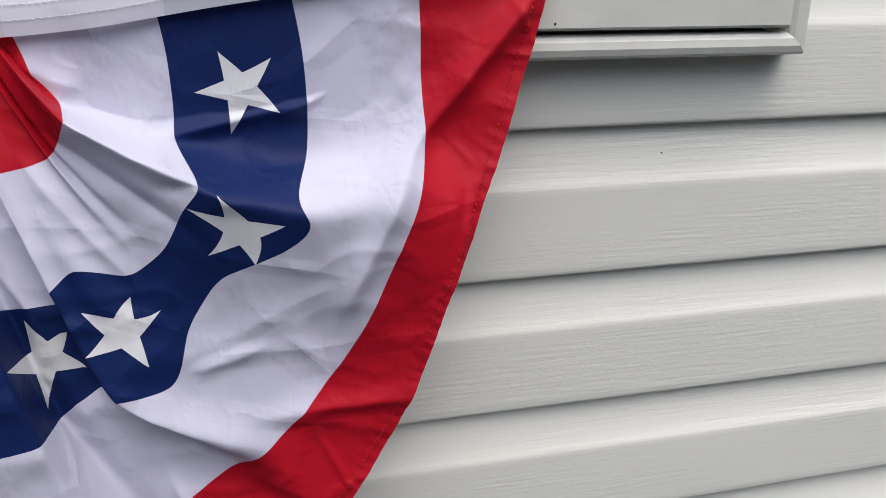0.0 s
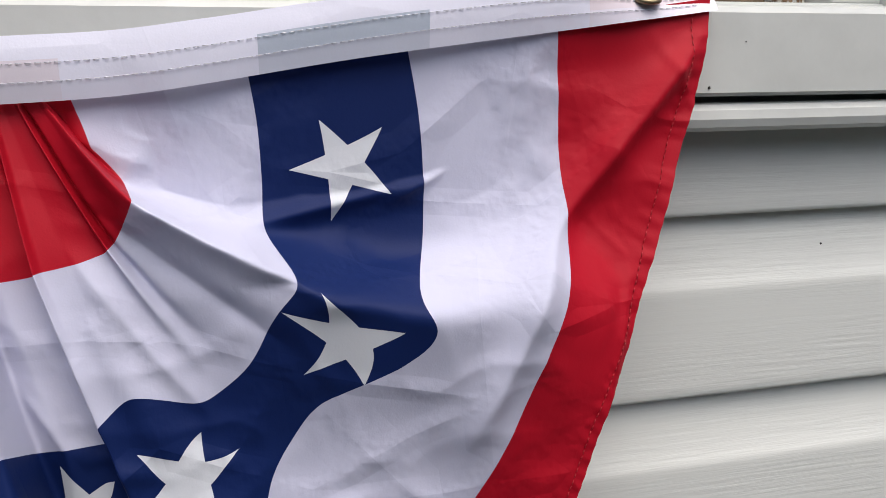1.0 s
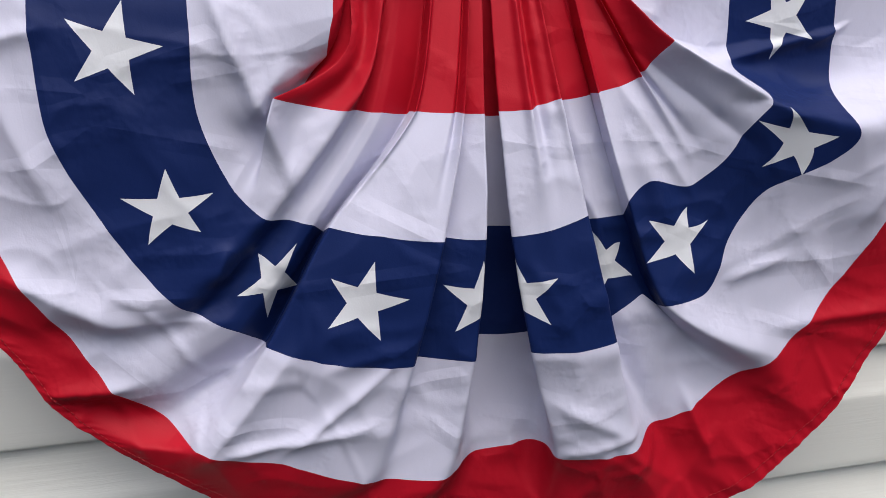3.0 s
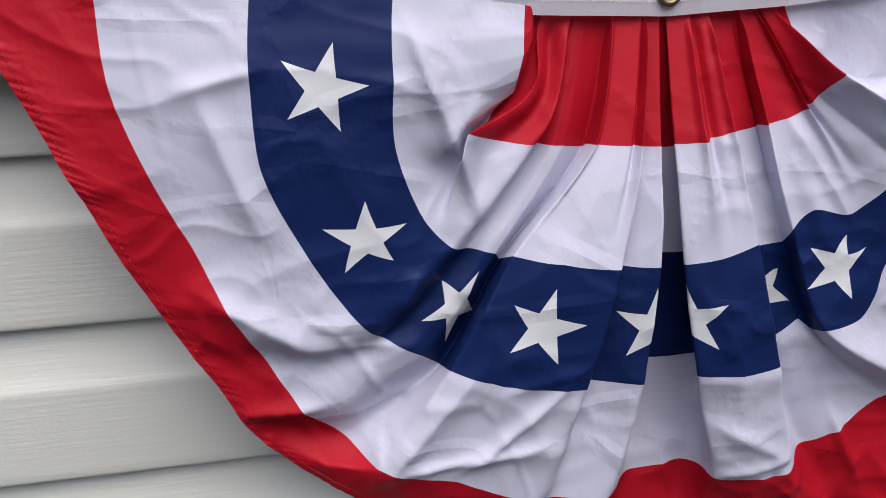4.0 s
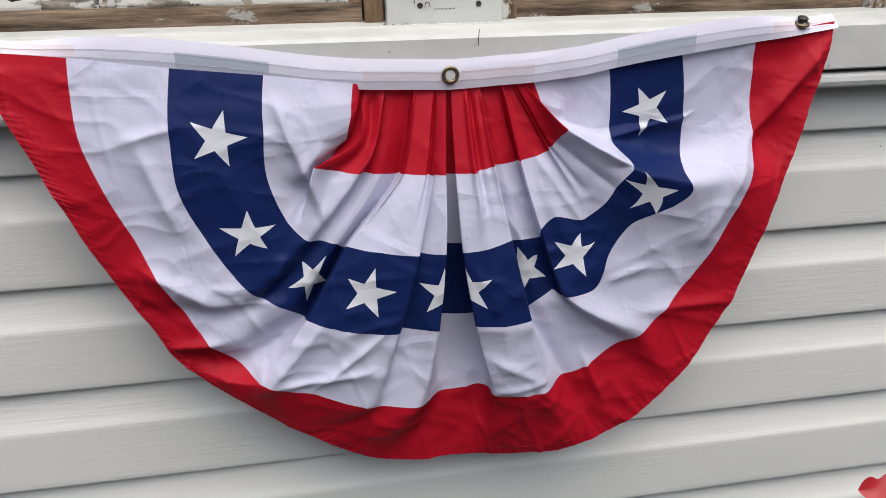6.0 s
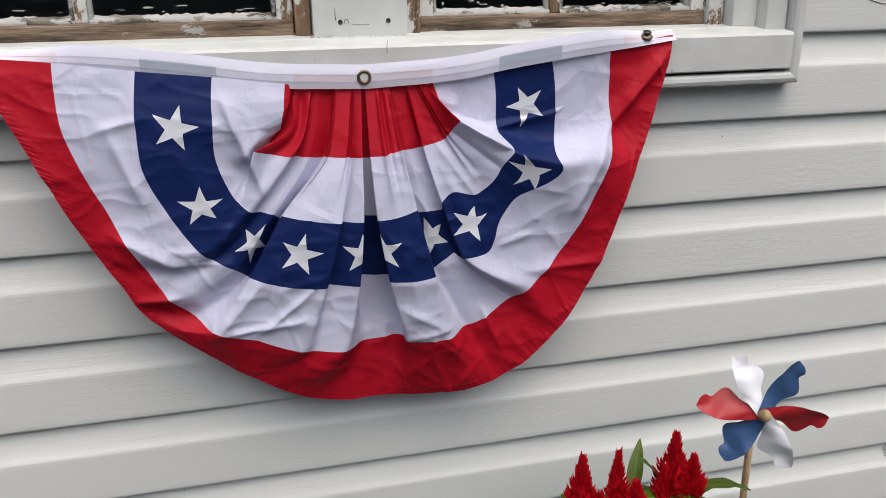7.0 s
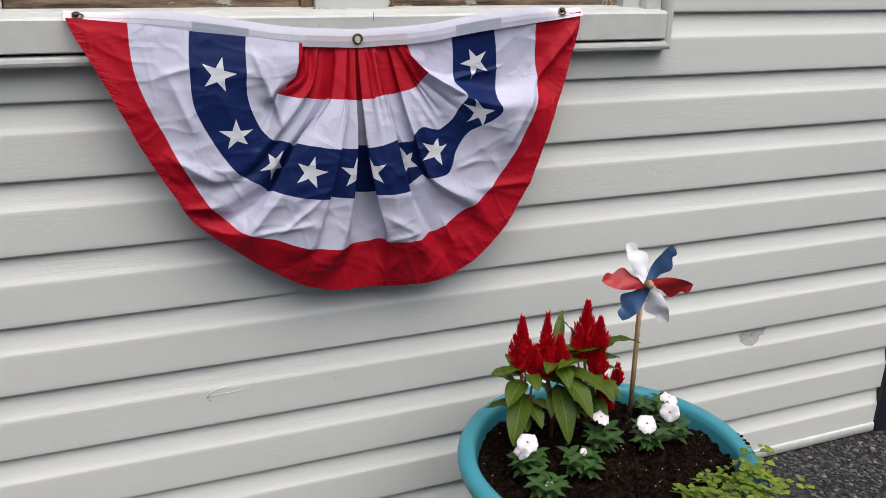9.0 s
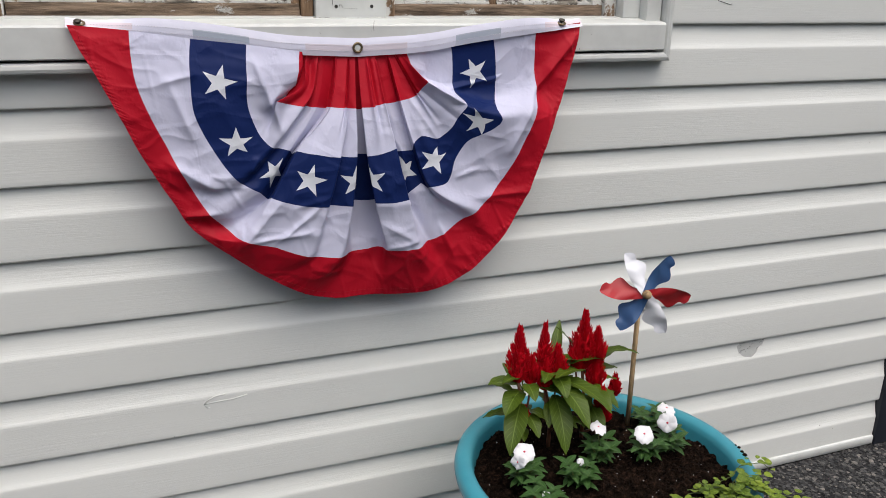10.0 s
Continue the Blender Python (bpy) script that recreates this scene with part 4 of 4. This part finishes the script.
def celosia(x, y, height, plumes, leaves, seed):
    """One celosia: a stem, plumes (dx, dy, z of foot, height, width) and leaves (z, heading, length, width, rise, droop)."""
    z0 = ground_of(x, y)
    plant = tagged(new("celosia_plant"), "celosia with feathery crimson plumes and broad green leaves", "flower", "celosias in the planter")
    plant.location = (x, y, z0 - 0.01)
    bm = bmesh.new()
    tube(bm, [(0, 0, 0), (0.002, 0.001, height * 0.5), (plumes[0][0], plumes[0][1], height)], 0.0042, 8, 0.7)
    for dx, dy, pz, ph, pw in plumes[1:]:
        tube(bm, [(0, 0, pz * 0.45), (dx * 0.7, dy * 0.7, pz * 0.75), (dx, dy, pz + .004)], 0.0025, 6, 0.7)
    part("stem", bm, RED_STEM, plant)
    for i, (dx, dy, pz, ph, pw) in enumerate(plumes):
        if ph > 0.08:
            pz, ph, pw = pz + 0.008, ph - 0.018, pw * 0.80
        part("plume", plume(bmesh.new(), (dx, dy, pz), ph, pw, seed * 10 + i), PLUME, plant, "crimson feathery plume", smooth=False)
    r = random.Random(seed + 40)
    small = [(r.uniform(0.06, 0.15), r.uniform(0, 360), r.uniform(.03, .055), r.uniform(.018, .028), r.uniform(0.1, 0.7), r.uniform(.4, .9)) for _ in range(9)]
    for z, head, ln, wd, rise, droop in list(leaves) + small:
        z, rise, droop, ln, wd = z + 0.016, rise + 0.15, droop * 0.85, ln * 0.88, wd * 0.82
        h = radians(head)
        bm = bmesh.new()
        d = Vector((math.cos(h), math.sin(h), rise))
        foot = Vector((0, 0, z)) + Vector((math.cos(h), math.sin(h), 0.5)) * 0.018
        tube(bm, [(0, 0, z - .004), tuple(foot)], 0.0014, 5)
        leaf(bm, foot, d, (0, 0, 1), ln, wd, droop, 0.22, 0.0012)
        part("leaf", bm, LEAF, plant)
    return plant


# headings: 250 faces the yard
celosia(0.245, -0.262, 0.170, [(-0.014, -0.004, 0.158, 0.128, 0.052), (0.010, -0.010, 0.156, 0.060, 0.024), (-0.006, -0.02, 0.085, 0.032, 0.015)],
        [(0.135, 190, 0.072, 0.048, 0.45, 0.5), (0.125, 222, 0.078, 0.048, 0.05, 0.8), (0.100, 232, 0.115, 0.052, -0.35, 0.9), (0.14, 262, 0.058, 0.036, 0.2, 0.8), (0.130, 320, 0.070, 0.038, 0.2, 0.8),
         (0.08, 275, 0.060, 0.034, -0.2, 0.9), (0.085, 300, 0.055, 0.032, 0.0, 0.6), (0.13, 100, 0.06, 0.034, 0.5, 0.5), (0.07, 165, 0.065, 0.032, 0.2, 0.7), (0.05, 250, 0.04, 0.024, 0.0, 0.6), (0.15, 205, 0.05, 0.03, 0.4, 0.7)], 1)
celosia(0.300, -0.268, 0.160, [(-0.020, 0.0, 0.158, 0.122, 0.034), (0.002, -0.012, 0.145, 0.090, 0.046), (-0.022, -0.012, 0.142, 0.060, 0.028), (0.018, -0.022, 0.090, 0.045, 0.018)],
        [(0.145, 262, 0.070, 0.042, 0.15, 0.9), (0.125, 284, 0.115, 0.054, -0.15, 0.9), (0.105, 262, 0.125, 0.050, -0.5, 1.0), (0.13, 316, 0.125, 0.050, -0.05, 0.9), (0.155, 350, 0.095, 0.036, 0.35, 0.6),
         (0.16, 55, 0.090, 0.026, 1.2, 0.3), (0.09, 240, 0.06, 0.03, -0.2, 0.9), (0.06, 300, 0.05, 0.028, 0.0, 0.7), (0.12, 120, 0.07, 0.03, 0.6, 0.3), (0.05, 330, 0.06, 0.03, 0.1, 0.9), (0.15, 230, 0.06, 0.034, 0.4, 0.7)], 2)
celosia(0.375, -0.262, 0.165, [(-0.010, 0.0, 0.156, 0.134, 0.058), (0.014, -0.008, 0.155, 0.100, 0.044), (-0.026, -0.006, 0.155, 0.088, 0.036), (0.010, -0.014, 0.122, 0.075, 0.036), (0.066, 0.0, 0.090, 0.044, 0.020), (0.02, -0.03, 0.08, 0.05, 0.026), (0.04, -0.02, 0.05, .02, .012)],
        [(0.16, 345, 0.095, 0.030, 0.6, 1.0), (0.140, 212, 0.120, 0.042, 0.35, 0.4), (0.155, 195, 0.080, 0.036, 0.5, 0.5), (0.14, 20, 0.075, 0.036, 0.5, 0.8), (0.125, 5, 0.065, 0.034, 0.3, 0.8),
         (0.10, 300, 0.065, 0.036, 0.0, 0.8), (0.08, 325, 0.060, 0.036, -0.1, 0.7), (0.07, 270, 0.080, 0.038, -0.2, 1.0), (0.06, 345, 0.060, 0.032, 0.1, 1.0), (0.14, 150, 0.07, 0.03, 0.5, 0.4),
         (0.17, 170, 0.080, 0.024, 1.4, 0.3), (0.09, 240, 0.065, 0.034, 0.0, 0.8), (0.10, 280, 0.07, 0.036, 0.1, 0.8), (0.075, 350, 0.05, 0.03, 0.4, 0.6)], 3)


def vinca(x, y, blooms, seed, spread=0.042, tall=0.045):
    """A low vinca: glossy dark leaves in whorls, white blooms (dx, dy, z, size, tilt heading, tilt)."""
    r = random.Random(seed)
    z0 = ground_of(x, y)
    plant = tagged(new("vinca_plant"), "small vinca with glossy dark leaves and white blooms" if blooms else "small vinca with glossy dark green leaves", "flower", "vincas in the planter")
    plant.location = (x, y, z0 - 0.006)
    stems = bmesh.new()
    for k in range(4):
        a = k * 1.6 + r.uniform(0, 0.5)
        top = Vector((0.022 * math.cos(a), 0.022 * math.sin(a), tall * r.uniform(0.75, 1.1)))
        tube(stems, [(0, 0, 0), tuple(top * 0.6 + Vector((0, 0, .006))), tuple(top)], 0.0016, 5)
        for lv in range(3):
            c = top * (0.5 + 0.25 * lv)
            for i in range(4):
                h = a + i * math.pi / 2 + lv * 0.8 + r.uniform(-.2, .2)
                bm = bmesh.new()
                ln = r.uniform(0.020, 0.032)
                leaf(bm, c, (math.cos(h), math.sin(h), 0.35 + 0.15 * lv), (0, 0, 1), ln, ln * 0.46, 0.6, 0.18, 0, 0.9)
                part("leaf", bm, VINCA, plant)
    part("stem", stems, STEM, plant)
    for dx, dy, z, size, head, tilt in blooms:
        bm = bmesh.new()
        m = pose(dx, dy, z, 0, 0, head) @ pose(0, 0, 0, 0, tilt, 0)
        for k in range(5):
            a = k * math.tau / 5 + r.uniform(-.06, .06)
            rows = []
            for i in range(6):
                t = i / 5
                w = size * 0.285 * math.sin(math.pi * min(1.0, 0.05 + 0.84 * t ** 1.7)) ** 0.75
                rows.append([bm.verts.new(m @ Vector((math.cos(a) * size * .52 * t - math.sin(a) * w * v, math.sin(a) * size * .52 * t + math.cos(a) * w * v, 0.003 * t - 0.007 * t * t * abs(v) - 0.002 * t ** 3 * (k % 2) + 0.0007 * k))) for v in (-1, -.5, 0, .5, 1)])
            for p, q in zip(rows, rows[1:]):
                for i in range(4):
                    bm.faces.new((p[i], p[i + 1], q[i + 1], q[i]))
        flower = part("bloom", bm, PETAL, plant, "white five-petalled bloom")
        bm = bmesh.new()
        bmesh.ops.create_icosphere(bm, subdivisions=2, radius=size * 0.055, matrix=m @ Matrix.Translation((0, 0, 0.003)) @ Matrix.Diagonal((1, 1, .5, 1)))
        part("bloom_eye", bm, EYE, flower, "crimson eye")
        bm = bmesh.new()
        tube(bm, [(dx * 0.2, dy * 0.2, z * 0.5), (dx * .7, dy * .7, z * 0.8), (dx, dy, z)], 0.0011, 5)
        part("stalk", bm, STEM, plant)
    return plant


vinca(0.205, -0.355, [(-0.004, -0.008, 0.078, 0.036, 240, 30), (-0.018, -0.014, 0.066, 0.026, 215, 75)], 1)
vinca(0.365, -0.345, [(-0.008, 0.0, 0.082, 0.032, 290, 14)], 2)
vinca(0.292, -0.392, [(0.004, 0.0, 0.055, 0.013, 250, 60)], 3)
vinca(0.450, -0.368, [(-0.014, -0.006, 0.066, 0.035, 250, 36)], 4)
vinca(0.510, -0.350, [(-0.016, -0.012, 0.078, 0.035, 235, 66), (-0.006, 0.008, 0.094, 0.033, 300, 8)], 5)
vinca(0.530, -0.262, [], 6)
vinca(0.205, -0.430, [(0.0, -0.01, 0.04, 0.014, 240, 40)], 7)


# ---- creeping jenny spilling over the rim ----
creeper = tagged(new("creeping_jenny"), "yellow-green trailing creeper spilling over the planter rim", "plant")
creeper.location = (0.485, -0.51, 0.385)
rr = random.Random(21)
vines = bmesh.new()
for i in range(29):
    a = rr.uniform(-2.6, 0.25)
    ln = rr.uniform(0.05, 0.15) if i % 6 else 0.19
    start = Vector((rr.uniform(-.09, .05), rr.uniform(-.04, .05), 0.0))
    pts = []
    for k in range(9):
        t = k / 8
        p = start + Vector((math.cos(a) * ln * t, math.sin(a) * ln * t, 0.010 * math.sin(t * 2.6) + 0.008 * math.sin(t * 9 + i)))
        wx, wy = creeper.location.x + p.x - PX, creeper.location.y + p.y - PY
        d = math.hypot(wx, wy)
        floor = soil_height(wx, wy) + 0.004 if d < 0.225 else 0.427 if d < 0.275 else 0.427 - (d - 0.275) * 0.55
        p.z = max(p.z + 0.01, floor - 0.385 + 0.004) if d < 0.275 else floor - 0.385 + 0.012 * math.sin(i + t * 5)
        pts.append(p)
    tube(vines, pts, 0.0011, 5, 0.6)
    bm = bmesh.new()
    for k in range(1, 9):
        for sgn in (1, -1):
            for sub in (0,):
                p = pts[k - 1].lerp(pts[k], 1 - sub)
                h = a + sgn * 1.2 + rr.uniform(-1.0, 1.0)
                p = p + Vector((rr.uniform(-.004, .004), rr.uniform(-.004, .004), rr.uniform(0, .010)))
                size = rr.uniform(0.007, 0.0155)
                leaf(bm, p, (math.cos(h), math.sin(h), rr.uniform(0.1, 0.7)), (0, 0, 1), size, size * 1.05, 0.4, 0.10, 0, 1.0)
    tagged(part("leaf_spray", bm, JENNY, creeper), kind="stuff")
part("vine", vines, STEM, creeper)

# ---- pinwheel ----
HUB = Vector((0.471, -0.285, 0.698))
FOOT = Vector((0.500, -0.232, 0.36))
pin = tagged(new("pinwheel"), "red, white and blue paper pinwheel on a wooden stick", "pinwheel")
pin.location = FOOT


def card(name, color):
    m, nt, b = mat(name, color, 0.45, 0, 0.4)
    nt.links.new(ramp(nt, noise_of(nt, 30), [(0.3, tuple(c * 0.9 for c in color)), (0.7, color)]), b.inputs["Base Color"])
    return m


CARD_W, CARD_B, CARD_R = card("white_card", (0.68, 0.69, 0.73)), card("blue_card", (0.035, 0.085, 0.20)), card("red_card", (0.36, 0.014, 0.02))
DOWEL = peeling_wood("dowel", (0.42, 0.29, 0.16), (0.5, 0.36, 0.2), 0.8, (1, 1, 0.08))
bm = bmesh.new()
d = HUB - FOOT
tube(bm, [(0, 0, 0), tuple((d + Vector((0.004, 0.02, 0.006))) * 0.5), tuple(d + Vector((0.004, 0.02, 0.006)))], 0.0048, 14)
part("stick", bm, DOWEL, pin, "pale wooden dowel")
face = (Vector((-0.40, -0.86, 0.22))).normalized()
right = Vector((0, 0, 1)).cross(face).normalized() * 1.0
upv = face.cross(right).normalized()
wheel = Matrix((right, upv, face)).transposed().to_4x4()
wheel.translation = d + face * 0.004


def blade(k, material):
    """A curled blade: one edge nearly straight, the other with a shoulder and a rounded tip."""
    a = radians(115 - 60 * k)
    bm = bmesh.new()
    rows = []
    n = 34
    for i in range(n + 1):
        t = i / n
        ln = -0.004 + 0.086 * t
        shoulder = 0.0075 + 0.0145 * bell(t, 0.58, 0.17) + 0.003 * bell(t, 0.90, 0.10) - 0.003 * bell(t, 0.79, 0.06)
        straight = 0.007 + 0.0095 * math.sin(math.pi * min(1.0, t * 0.88)) ** 1.3
        if t > 0.86:
            close = math.sqrt(max(0.0, 1 - ((t - 0.86) / 0.14) ** 2))
            shoulder, straight = shoulder * close - 0.006 * (1 - close), straight * close + 0.0065 * (1 - close)
        row = []
        for j in range(11):
            v = j / 10
            s = -shoulder + (shoulder + straight) * v
            bend = 0.34 + 0.36 * v
            front = max(0.0, 1 - t / bend)
            lift = 0.013 * front + 0.014 * max(0.0, 1 - abs(t - bend) / 0.34) * v ** 1.5 - 0.010 * bell(t, 0.6, 0.22) * (1 - v) ** 1.8
            q = Vector((math.cos(a) * ln - math.sin(a) * s, math.sin(a) * ln + math.cos(a) * s, lift))
            row.append(bm.verts.new(wheel @ q))
        rows.append(row)
    for p, q in zip(rows, rows[1:]):
        for j in range(10):
            bm.faces.new((p[j], p[j + 1], q[j + 1], q[j]))
    return part("blade", bm, material, pin, "curled card blade")


for k, m in enumerate((CARD_W, CARD_B, CARD_R, CARD_W, CARD_B, CARD_R)):
    blade(k, m)
bm = bmesh.new()
bmesh.ops.create_uvsphere(bm, u_segments=20, v_segments=12, radius=0.0085, matrix=wheel @ Matrix.Translation((0, 0, 0.019)))
part("hub_bead", bm, DOWEL, pin, "round wooden bead")
bm = bmesh.new()
tube(bm, [tuple(wheel @ Vector((0, 0, -0.012))), tuple(wheel @ Vector((0, 0, 0.016)))], 0.003, 8)
part("axle", bm, DOWEL, pin)
